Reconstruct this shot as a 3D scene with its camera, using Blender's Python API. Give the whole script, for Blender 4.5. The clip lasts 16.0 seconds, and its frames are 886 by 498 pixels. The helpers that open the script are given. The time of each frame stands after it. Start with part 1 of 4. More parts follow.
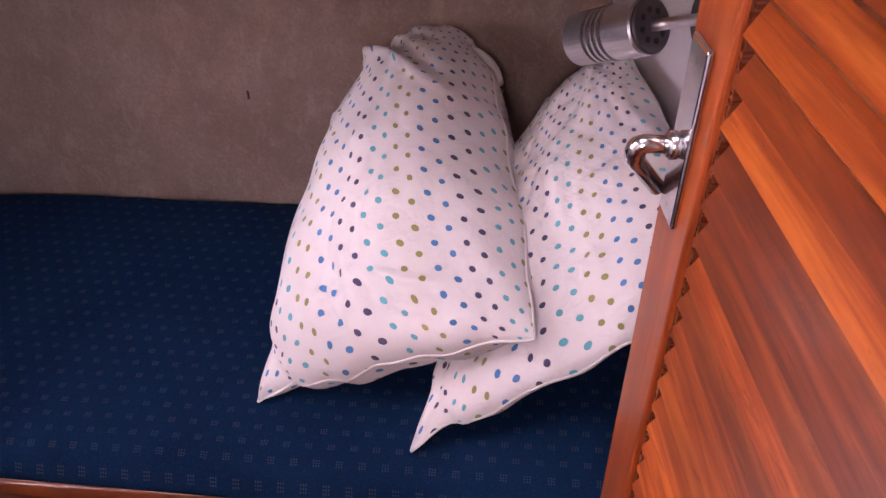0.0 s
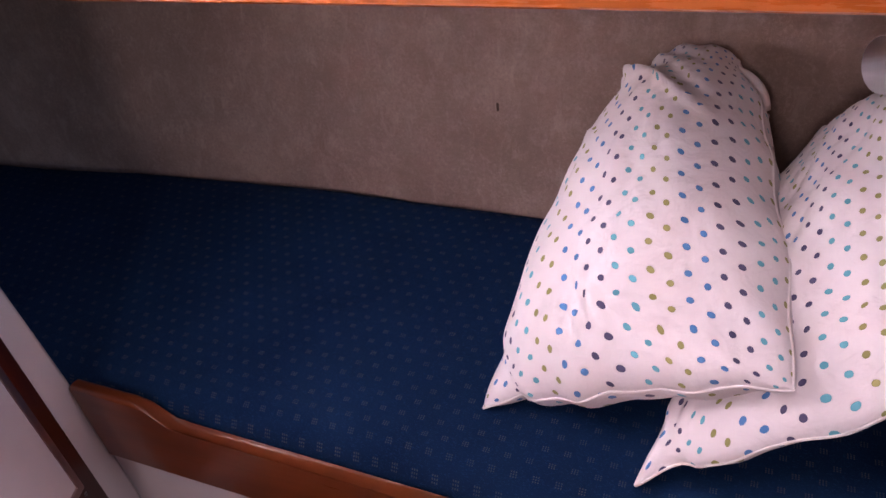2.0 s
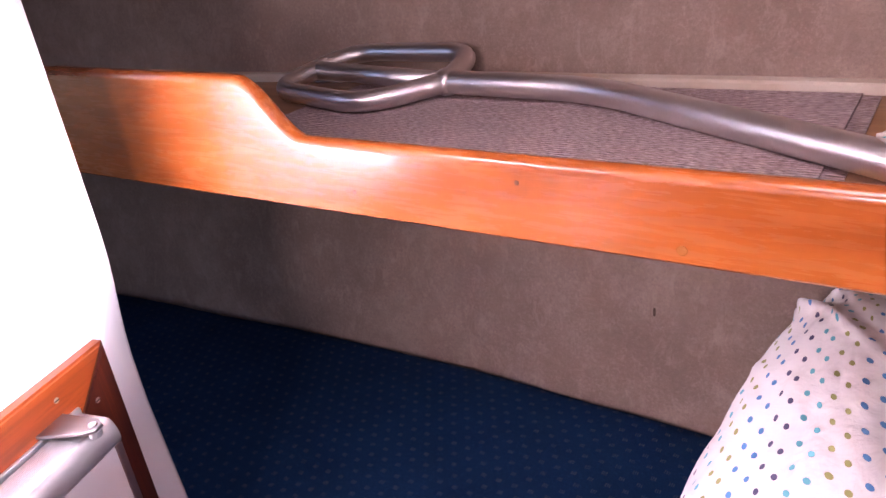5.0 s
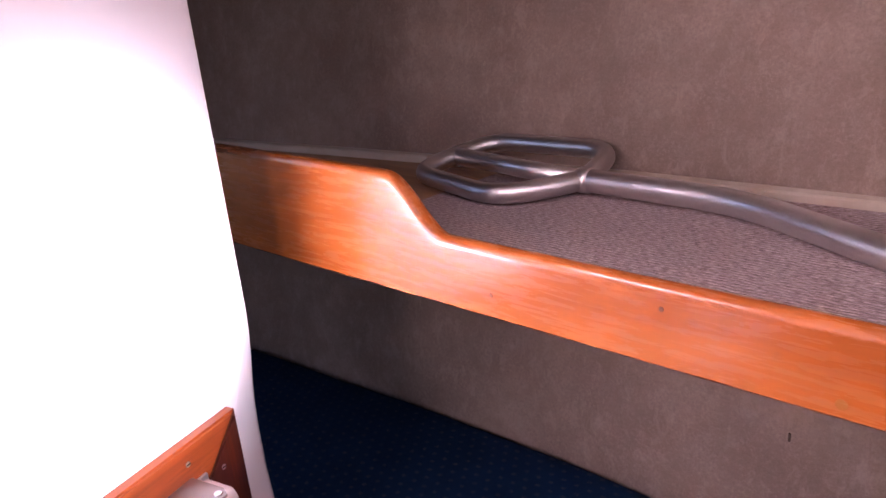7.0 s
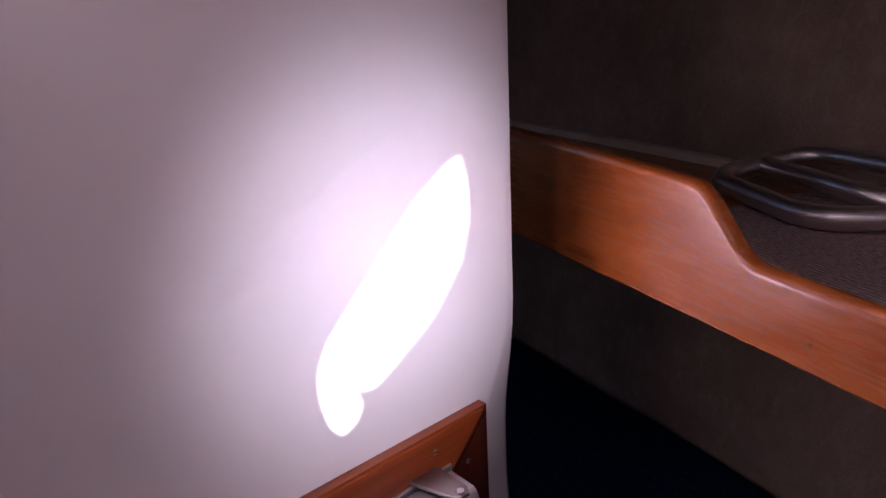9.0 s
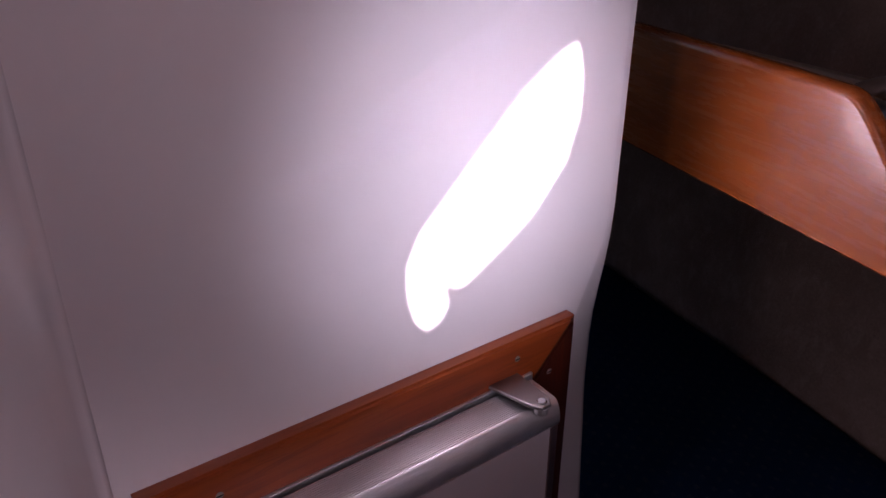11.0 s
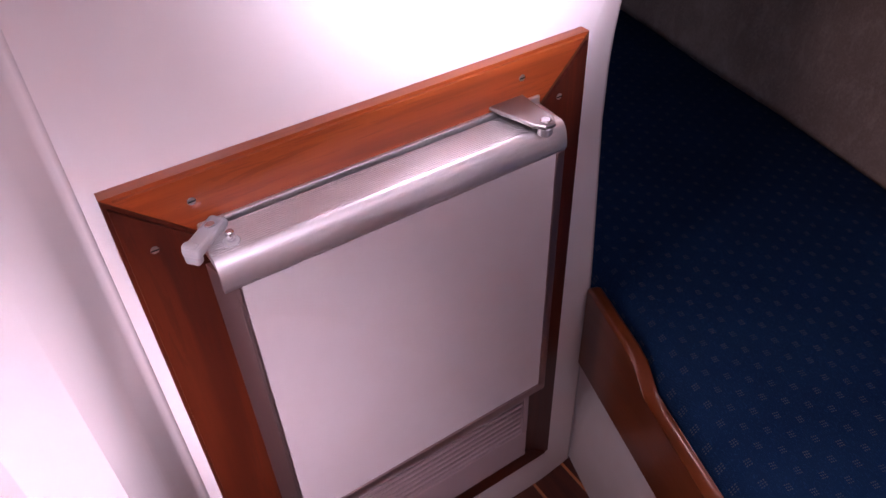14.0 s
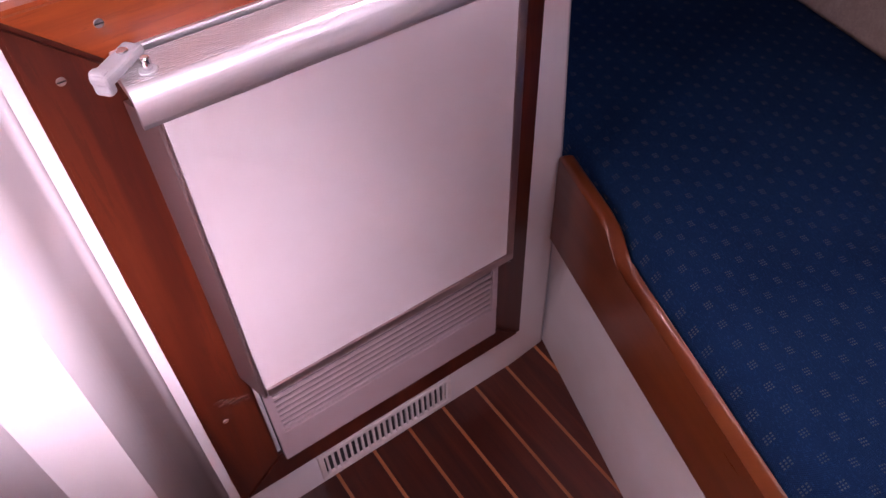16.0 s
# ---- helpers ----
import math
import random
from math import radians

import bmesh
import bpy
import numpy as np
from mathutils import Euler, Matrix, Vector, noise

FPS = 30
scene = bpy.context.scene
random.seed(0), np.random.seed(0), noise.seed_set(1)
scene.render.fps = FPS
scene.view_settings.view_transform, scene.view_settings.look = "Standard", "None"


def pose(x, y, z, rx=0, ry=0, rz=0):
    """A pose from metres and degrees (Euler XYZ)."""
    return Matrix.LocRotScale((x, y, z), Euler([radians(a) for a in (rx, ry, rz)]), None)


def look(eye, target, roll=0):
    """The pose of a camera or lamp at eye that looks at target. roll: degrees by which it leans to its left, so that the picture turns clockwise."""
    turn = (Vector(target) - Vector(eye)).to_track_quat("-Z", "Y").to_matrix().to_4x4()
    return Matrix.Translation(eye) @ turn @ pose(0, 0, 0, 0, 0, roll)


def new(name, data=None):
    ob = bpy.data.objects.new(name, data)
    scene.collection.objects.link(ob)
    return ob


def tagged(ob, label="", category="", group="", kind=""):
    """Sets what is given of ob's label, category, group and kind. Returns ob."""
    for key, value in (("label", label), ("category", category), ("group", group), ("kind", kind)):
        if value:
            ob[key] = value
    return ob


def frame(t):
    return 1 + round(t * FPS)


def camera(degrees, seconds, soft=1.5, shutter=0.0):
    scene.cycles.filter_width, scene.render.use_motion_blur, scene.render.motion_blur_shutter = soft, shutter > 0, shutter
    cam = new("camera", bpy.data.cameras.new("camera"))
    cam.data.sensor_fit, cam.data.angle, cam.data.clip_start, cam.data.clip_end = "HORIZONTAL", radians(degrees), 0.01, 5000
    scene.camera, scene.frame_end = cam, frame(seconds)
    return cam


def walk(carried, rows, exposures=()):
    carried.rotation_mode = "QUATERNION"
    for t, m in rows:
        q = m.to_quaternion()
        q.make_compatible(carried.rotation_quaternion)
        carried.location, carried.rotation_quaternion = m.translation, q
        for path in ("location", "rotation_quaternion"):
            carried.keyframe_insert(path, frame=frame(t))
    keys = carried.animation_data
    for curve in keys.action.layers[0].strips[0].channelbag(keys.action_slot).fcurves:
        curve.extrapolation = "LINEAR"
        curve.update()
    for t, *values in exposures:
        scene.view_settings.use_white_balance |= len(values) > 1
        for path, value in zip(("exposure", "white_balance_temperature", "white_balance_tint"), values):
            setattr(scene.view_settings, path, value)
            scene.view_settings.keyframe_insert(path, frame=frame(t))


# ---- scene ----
cam = camera(61.9, 16.0)
PATH = [
    (0, (0.05, 0.0, 1.366), (0.32, 1.515, 0.088), -1.8),
    (0.5, (0.033, 0.004, 1.367), (0.185, 1.528, 0.08), -4.0),
    (1, (0.022, 0.006, 1.366), (0.007, 1.545, 0.09), -6.2),
    (1.5, (0.015, 0.009, 1.369), (-0.147, 1.561, 0.118), -7.6),
    (2, (0.001, 0.013, 1.372), (-0.275, 1.578, 0.157), -8.5),
    (2.5, (-0.012, 0.017, 1.386), (-0.396, 1.592, 0.214), -9.5),
    (3, (-0.019, 0.023, 1.401), (-0.485, 1.622, 0.293), -9.8),
    (3.5, (-0.022, 0.039, 1.423), (-0.535, 1.678, 0.399), -9.6),
    (4, (-0.028, 0.043, 1.436), (-0.566, 1.724, 0.495), -8.9),
    (6.5, (-0.054, 0.041, 1.494), (-0.863, 1.72, 0.768), -5.7),
    (7, (-0.066, 0.048, 1.507), (-0.96, 1.714, 0.852), -5.3),
    (7.5, (-0.084, 0.052, 1.511), (-1.057, 1.688, 0.896), -4.8),
    (8, (-0.114, 0.062, 1.511), (-1.207, 1.603, 0.857), -5.1),
    (8.5, (-0.126, 0.066, 1.512), (-1.367, 1.485, 0.845), -4.3),
    (9, (-0.16, 0.092, 1.506), (-1.569, 1.353, 0.854), -3.0),
    (11.5, (-0.229, 0.094, 1.452), (-1.671, 1.082, 0.481), -0.5),
    (12, (-0.206, 0.129, 1.431), (-1.645, 1.012, 0.359), -1.5),
    (12.5, (-0.207, 0.129, 1.41), (-1.611, 1.001, 0.284), -1.3),
    (13, (-0.204, 0.138, 1.393), (-1.57, 0.98, 0.198), -1.8),
    (13.5, (-0.201, 0.14, 1.359), (-1.537, 0.95, 0.11), -2.7),
    (14, (-0.201, 0.145, 1.341), (-1.491, 0.942, 0.037), -2.6),
    (14.5, (-0.199, 0.152, 1.319), (-1.437, 0.949, -0.035), -2.1),
    (15, (-0.197, 0.158, 1.293), (-1.405, 0.929, -0.102), -2.4),
    (15.5, (-0.192, 0.163, 1.27), (-1.362, 0.921, -0.164), -2.6),
    (16, (-0.188, 0.165, 1.243), (-1.322, 0.91, -0.226), -2.5),
]
K = 6450
EXPOSURES = [(t, 4.75 + e, K, tint) for t, e, tint in ((0.0, -0.1, 43), (2.5, 0.1, 42), (4.0, 0.65, 44), (7.0, 0.3, 45), (8.0, -0.75, 47), (9.0, -1.95, 47),
             (11.5, -2.25, 49), (12.5, -1.85, 48), (13.5, -0.80, 49), (14.5, 0.0, 52), (16.0, 0.28, 52))]
walk(cam, [(t, look(eye, target, roll)) for t, eye, target, roll in PATH], EXPOSURES)

# ---- world, sun, daylight in the openings, added fill lamps ----
world = bpy.data.worlds.new("sky")
scene.world = world
world.use_nodes = True
wn = world.node_tree.nodes
sky = wn.new("ShaderNodeTexSky")
sky.sky_type, sky.sun_disc = "NISHITA", False
SUN_DIR = Vector((0.90, -0.05, 0.36)).normalized()
sky.sun_elevation = math.asin(SUN_DIR.z)
sky.sun_rotation = math.atan2(SUN_DIR.x, SUN_DIR.y)
wn["Background"].inputs["Strength"].default_value = 0.008
world.node_tree.links.new(sky.outputs[0], wn["Background"].inputs["Color"])

sun_data = bpy.data.lights.new("sun", "SUN")
sun_data.energy, sun_data.angle, sun_data.color = 5.0, radians(0.55), (1.0, 0.98, 0.97)
sun_ob = new("sun", sun_data)
sun_ob.matrix_world = look(tuple(SUN_DIR * 6), (0, 0, 0))

day_data = bpy.data.lights.new("companionway_daylight", "AREA")
day_data.shape, day_data.size, day_data.size_y = "RECTANGLE", 0.26, 0.50
day_data.energy, day_data.color = 0.30, (1.0, 0.94, 0.88)
day_ob = new("companionway_daylight", day_data)
day_ob.matrix_world = look((-0.44, -0.93, 1.60), (-0.05, 0.9, 0.70))

# added lamp without a known source, brightens the bulkhead from the head wall
wall_fill_data = bpy.data.lights.new("bulkhead_fill_light", "AREA")
wall_fill_data.shape, wall_fill_data.size, wall_fill_data.size_y = "RECTANGLE", 0.24, 0.30
wall_fill_data.spread = radians(70)
wall_fill_data.energy, wall_fill_data.color = 0.042, (0.88, 0.92, 1.0)
wall_fill_ob = new("bulkhead_fill_light", wall_fill_data)
wall_fill_ob.matrix_world = look((0.538, 0.525, 1.72), (-0.8, 0.52, 1.22))

# added lamp that lays a soft halo round the sun patch
glow_data = bpy.data.lights.new("patch_halo_light", "AREA")
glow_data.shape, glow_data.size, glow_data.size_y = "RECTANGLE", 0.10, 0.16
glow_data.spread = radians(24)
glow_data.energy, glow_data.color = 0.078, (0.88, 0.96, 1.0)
glow_ob = new("patch_halo_light", glow_data)
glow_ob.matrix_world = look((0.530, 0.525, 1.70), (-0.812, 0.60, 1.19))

# added fill lamp with no opening behind it, brightens the side column
aft_data = bpy.data.lights.new("column_fill_light", "AREA")
aft_data.shape, aft_data.size, aft_data.size_y = "RECTANGLE", 0.20, 0.25
aft_data.spread = radians(38)
aft_data.energy, aft_data.color = 0.15, (1.0, 0.96, 0.97)
aft_ob = new("column_fill_light", aft_data)
aft_ob.matrix_world = look((0.530, -0.58, 1.25), (-0.74, 0.02, 0.56))

hatch_data = bpy.data.lights.new("hatch_daylight", "AREA")
hatch_data.shape, hatch_data.size, hatch_data.size_y = "RECTANGLE", 0.38, 0.42
hatch_data.energy, hatch_data.color = 0.13, (1.0, 0.96, 0.93)
hatch_ob = new("hatch_daylight", hatch_data)
hatch_ob.matrix_world = look((-0.10, 0.20, 1.975), (-0.14, 0.42, 0.9))

# ---- materials ----
def nodes_of(name):
    m = bpy.data.materials.new(name)
    m.use_nodes = True
    nt = m.node_tree
    return m, nt, nt.nodes["Principled BSDF"]


class Net:
    """Short ways to add and link shader nodes."""
    def __init__(self, nt):
        self.nt = nt

    def add(self, kind, **sets):
        n = self.nt.nodes.new(kind)
        for k, v in sets.items():
            if k in n.inputs:
                n.inputs[k].default_value = v
        return n

    def link(self, a, b):
        self.nt.links.new(a, b)

    def math(self, op, a, b=0.0, c=0.0):
        n = self.nt.nodes.new("ShaderNodeMath")
        n.operation = op
        for i, v in enumerate((a, b, c)):
            if isinstance(v, (int, float)):
                n.inputs[i].default_value = v
            else:
                self.link(v, n.inputs[i])
        return n.outputs[0]

    def coords(self, which="Object", scale=(1, 1, 1), rot=(0, 0, 0)):
        tc = self.nt.nodes.new("ShaderNodeTexCoord")
        mp = self.nt.nodes.new("ShaderNodeMapping")
        mp.inputs["Scale"].default_value = scale
        mp.inputs["Rotation"].default_value = rot
        self.link(tc.outputs[which], mp.inputs["Vector"])
        return mp.outputs[0]

    def noise(self, vec, scale, detail=4.0, rough=0.55, distortion=0.0):
        n = self.add("ShaderNodeTexNoise", Scale=scale, Detail=detail, Roughness=rough, Distortion=distortion)
        self.link(vec, n.inputs["Vector"])
        return n.outputs["Fac"]

    def ramp(self, fac, stops):
        r = self.nt.nodes.new("ShaderNodeValToRGB")
        els = r.color_ramp.elements
        while len(els) < len(stops):
            els.new(0.5)
        for e, (p, col) in zip(els, stops):
            e.position, e.color = p, (*col, 1)
        self.link(fac, r.inputs[0])
        return r.outputs[0]

    def mix(self, fac, a, b, mode="MIX"):
        n = self.nt.nodes.new("ShaderNodeMix")
        n.data_type, n.blend_type = "RGBA", mode
        for sock, v in ((n.inputs[0], fac), (n.inputs[6], a), (n.inputs[7], b)):
            if isinstance(v, (int, float)):
                sock.default_value = v
            elif isinstance(v, tuple):
                sock.default_value = (*v, 1)
            else:
                self.link(v, sock)
        return n.outputs[2]

    def bump(self, height, strength, dist, bsdf):
        b = self.add("ShaderNodeBump", Strength=strength, Distance=dist)
        self.link(height, b.inputs["Height"])
        self.link(b.outputs[0], bsdf.inputs["Normal"])


def wood_mat(name, dark, mid, light, grain=(1.2, 22, 22), rough=0.22, coat=0.6, vary=0.35, streaks=0.38):
    m, nt, p = nodes_of(name)
    n = Net(nt)
    info = nt.nodes.new("ShaderNodeObjectInfo")
    tc = n.coords("Object")
    off = nt.nodes.new("ShaderNodeVectorMath")
    off.operation = "MULTIPLY_ADD"
    comb = nt.nodes.new("ShaderNodeCombineXYZ")
    for i in range(3):
        n.link(n.math("MULTIPLY", info.outputs["Random"], 7.0 + i), comb.inputs[i])
    off.operation = "ADD"
    n.link(tc, off.inputs[0])
    n.link(comb.outputs[0], off.inputs[1])
    mp = nt.nodes.new("ShaderNodeMapping")
    mp.inputs["Scale"].default_value = grain
    n.link(off.outputs[0], mp.inputs["Vector"])
    broad = n.noise(mp.outputs[0], 1.3, 3, 0.5, 1.6)
    fine = n.noise(mp.outputs[0], 9.0, 5, 0.65, 0.4)
    f = n.math("ADD", n.math("MULTIPLY", broad, 0.72), n.math("MULTIPLY", fine, 0.28))
    col = n.ramp(f, [(0.30, dark), (0.5, mid), (0.68, light)])
    streak = n.noise(mp.outputs[0], 3.6, 6, 0.7, 0.9)
    col = n.mix(n.math("MULTIPLY", n.math("LESS_THAN", streak, 0.41), streaks), col, dark)
    shade = n.math("MULTIPLY_ADD", info.outputs["Random"], vary, 1.0 - vary / 2)
    hsv = n.add("ShaderNodeHueSaturation")
    n.link(col, hsv.inputs["Color"])
    n.link(shade, hsv.inputs["Value"])
    n.link(hsv.outputs[0], p.inputs["Base Color"])
    r = n.math("MULTIPLY_ADD", fine, 0.2, rough - 0.08)
    n.link(r, p.inputs["Roughness"])
    p.inputs["Coat Weight"].default_value = coat
    p.inputs["Coat Roughness"].default_value = 0.12
    n.bump(fine, 0.07, 0.002, p)
    return m


def paint_mat(name, colour, rough=0.35, stain=0.06, coat=0.0, scale=6.0, relief=0.05):
    m, nt, p = nodes_of(name)
    n = Net(nt)
    v = n.coords("Object")
    a = n.noise(v, scale, 4, 0.6)
    b = n.noise(v, scale * 14, 3, 0.5)
    dirty = tuple(c * (1 - stain * k) for c, k in zip(colour, (1.0, 1.5, 2.0)))
    n.link(n.ramp(a, [(0.35, dirty), (0.62, colour)]), p.inputs["Base Color"])
    n.link(n.math("MULTIPLY_ADD", b, 3.0 * min(relief, 0.05), rough - 1.4 * min(relief, 0.05)), p.inputs["Roughness"])
    p.inputs["Coat Weight"].default_value = coat
    p.inputs["Coat Roughness"].default_value = 0.09
    n.bump(b, relief, 0.001, p)
    return m


def metal_mat(name, colour, rough=0.3, stretch=(1, 1, 1), aniso=0.0, wear=0.25, relief=0.03):
    m, nt, p = nodes_of(name)
    n = Net(nt)
    v = n.coords("Object", stretch)
    a = n.noise(v, 60, 4, 0.6)
    b = n.noise(v, 7, 3, 0.5)
    p.inputs["Metallic"].default_value = 1.0
    n.link(n.ramp(b, [(0.3, tuple(c * (1 - wear) for c in colour)), (0.7, colour)]), p.inputs["Base Color"])
    n.link(n.math("MULTIPLY_ADD", a, 0.08 + 4 * relief, rough - 0.04 - 2 * relief), p.inputs["Roughness"])
    p.inputs["Anisotropic"].default_value = aniso
    if relief:
        n.bump(a, relief, 0.0006, p)
    return m


def felt_mat():
    m, nt, p = nodes_of("hull_lining_felt")
    n = Net(nt)
    v = n.coords("Object")
    broad = n.noise(v, 5.0, 5, 0.6)
    mid = n.noise(v, 45.0, 4, 0.7)
    fine = n.noise(v, 420.0, 2, 0.6)
    base = n.ramp(broad, [(0.36, (0.21, 0.134, 0.102)), (0.62, (0.345, 0.240, 0.188))])
    base = n.mix(n.math("MULTIPLY", mid, 0.55), base, (0.19, 0.128, 0.096))
    spk = n.noise(v, 150.0, 4, 0.75)
    base = n.mix(n.math("MULTIPLY", n.math("GREATER_THAN", spk, 0.56), 0.20), base, (0.48, 0.352, 0.280))
    base = n.mix(n.math("MULTIPLY", n.math("LESS_THAN", spk, 0.42), 0.24), base, (0.09, 0.06, 0.042))
    blot = n.noise(v, 14.0, 5, 0.65)
    base = n.mix(n.math("MULTIPLY", n.math("MULTIPLY_ADD", blot, 3.4, -1.45), 0.75), base, (0.175, 0.112, 0.080))
    pale = n.noise(n.coords("Object", (1, 1, 0.55)), 31.0, 6, 0.7, 0.5)
    base = n.mix(n.math("MINIMUM", n.math("MAXIMUM", n.math("MULTIPLY_ADD", pale, 2.2, -1.15), 0.0), 0.30), base, (0.46, 0.345, 0.28))
    base = n.mix(n.math("MULTIPLY", fine, 0.30), base, (0.41, 0.298, 0.235))
    n.link(base, p.inputs["Base Color"])
    p.inputs["Roughness"].default_value = 0.95
    p.inputs["Sheen Weight"].default_value = 0.25
    p.inputs["Sheen Roughness"].default_value = 0.6
    p.inputs["Specular IOR Level"].default_value = 0.15
    n.bump(n.math("ADD", fine, n.math("MULTIPLY", mid, 0.8)), 0.5, 0.002, p)
    return m


def berth_cloth_mat():
    """Blue weave with small square groups of pale stitches in staggered rows."""
    m, nt, p = nodes_of("blue_upholstery")
    n = Net(nt)
    tc = nt.nodes.new("ShaderNodeTexCoord")
    sep = nt.nodes.new("ShaderNodeSeparateXYZ")
    n.link(tc.outputs["Object"], sep.inputs[0])
    sx, sy = 0.032, 0.0245
    gy = n.math("DIVIDE", sep.outputs[1], sy)
    row = n.math("FLOOR", gy)
    odd = n.math("MULTIPLY", n.math("MODULO", n.math("ABSOLUTE", row), 2.0), 0.5)
    gx = n.math("ADD", n.math("DIVIDE", sep.outputs[0], sx), odd)
    lx = n.math("MULTIPLY", n.math("SUBTRACT", n.math("FRACT", gx), 0.5), sx)
    ly = n.math("MULTIPLY", n.math("SUBTRACT", n.math("FRACT", gy), 0.5), sy)
    inside = n.math("MULTIPLY", n.math("LESS_THAN", n.math("ABSOLUTE", lx), 0.0056), n.math("LESS_THAN", n.math("ABSOLUTE", ly), 0.0052))
    sxx = n.math("FRACT", n.math("MULTIPLY_ADD", lx, 1 / 0.0037, 0.5))
    syy = n.math("FRACT", n.math("MULTIPLY_ADD", ly, 1 / 0.0030, 0.5))
    st = n.math("MULTIPLY", n.math("LESS_THAN", n.math("ABSOLUTE", n.math("SUBTRACT", sxx, 0.5)), 0.24),
                n.math("LESS_THAN", n.math("ABSOLUTE", n.math("SUBTRACT", syy, 0.5)), 0.28))
    v = n.coords("Object")
    worn = n.noise(v, 26, 4, 0.6)
    fine = n.noise(v, 650, 2, 0.5)
    broad = n.noise(v, 4.5, 4, 0.6)
    mask = n.math("MULTIPLY", n.math("MULTIPLY", inside, st), n.math("MULTIPLY", n.math("ADD", worn, 0.08), 0.85))
    blue = n.ramp(broad, [(0.3, (0.0032, 0.0150, 0.045)), (0.7, (0.0056, 0.0270, 0.073))])
    blue = n.mix(n.math("MULTIPLY", fine, 0.6), blue, (0.003, 0.015, 0.048))
    slub = n.noise(n.coords("Object", (1, 2.4, 1)), 240, 3, 0.7)
    blue = n.mix(n.math("MULTIPLY", n.math("GREATER_THAN", slub, 0.58), 0.4), blue, (0.009, 0.046, 0.120))
    n.link(n.mix(mask, blue, (0.120, 0.108, 0.098)), p.inputs["Base Color"])
    p.inputs["Roughness"].default_value = 0.9
    p.inputs["Specular IOR Level"].default_value = 0.06
    wx = n.math("SINE", n.math("MULTIPLY", sep.outputs[0], 2600.0))
    wy = n.math("SINE", n.math("MULTIPLY", sep.outputs[1], 2600.0))
    n.bump(n.math("ADD", n.math("MULTIPLY", wx, wy), n.math("ADD", fine, mask)), 0.35, 0.0012, p)
    return m


def dotted_mat():
    """White cotton printed with small round dots, navy, blue, turquoise and olive by diagonal lines."""
    m, nt, p = nodes_of("dotted_pillowcase_cotton")
    n = Net(nt)
    tc = nt.nodes.new("ShaderNodeTexCoord")
    sep = nt.nodes.new("ShaderNodeSeparateXYZ")
    n.link(tc.outputs["UV"], sep.inputs[0])
    su, sv = 0.0228, 0.0385
    gu = n.math("DIVIDE", sep.outputs[0], su)
    col = n.math("FLOOR", gu)
    gv = n.math("ADD", n.math("DIVIDE", sep.outputs[1], sv), n.math("MULTIPLY", n.math("MODULO", col, 2.0), 0.42))
    du = n.math("MULTIPLY", n.math("SUBTRACT", n.math("FRACT", gu), 0.5), su)
    dv = n.math("MULTIPLY", n.math("SUBTRACT", n.math("FRACT", gv), 0.5), sv)
    dist = n.math("SQRT", n.math("ADD", n.math("MULTIPLY", du, du), n.math("MULTIPLY", dv, dv)))
    v = n.coords("Object")
    cloth = n.noise(v, 900, 2, 0.5)
    edge = n.math("MULTIPLY_ADD", n.noise(v, 300, 2, 0.5), 0.0008, 0.0044)
    mask = n.math("LESS_THAN", dist, edge)
    c4 = n.math("MODULO", n.math("FLOOR", n.math("DIVIDE", n.math("ADD", col, 40.0), 2.0)), 4.0)
    r = nt.nodes.new("ShaderNodeValToRGB")
    r.color_ramp.interpolation = "CONSTANT"
    els = r.color_ramp.elements
    els.new(0.5), els.new(0.75)
    for e, (pos, c) in zip(els, [(0.0, (0.025, 0.022, 0.10)), (0.25, (0.06, 0.42, 0.52)), (0.5, (0.27, 0.27, 0.055)), (0.75, (0.02, 0.20, 0.50))]):
        e.position, e.color = pos, (*c, 1)
    n.link(n.math("MULTIPLY_ADD", c4, 0.25, 0.1), r.inputs[0])
    white = n.ramp(n.noise(v, 9, 4, 0.6), [(0.3, (0.76, 0.71, 0.70)), (0.7, (0.83, 0.79, 0.785))])
    n.link(n.mix(n.math("MULTIPLY", mask, 0.93), white, r.outputs[0]), p.inputs["Base Color"])
    p.inputs["Roughness"].default_value = 0.85
    p.inputs["Sheen Weight"].default_value = 0.15
    p.inputs["Specular IOR Level"].default_value = 0.25
    wr = n.noise(v, 22, 4, 0.6, 0.8)
    fold = n.noise(v, 9, 3, 0.55, 2.2)
    n.bump(n.math("ADD", n.math("MULTIPLY", cloth, 0.10), n.math("ADD", wr, n.math("MULTIPLY", fold, 1.2))), 0.24, 0.012, p)
    return m


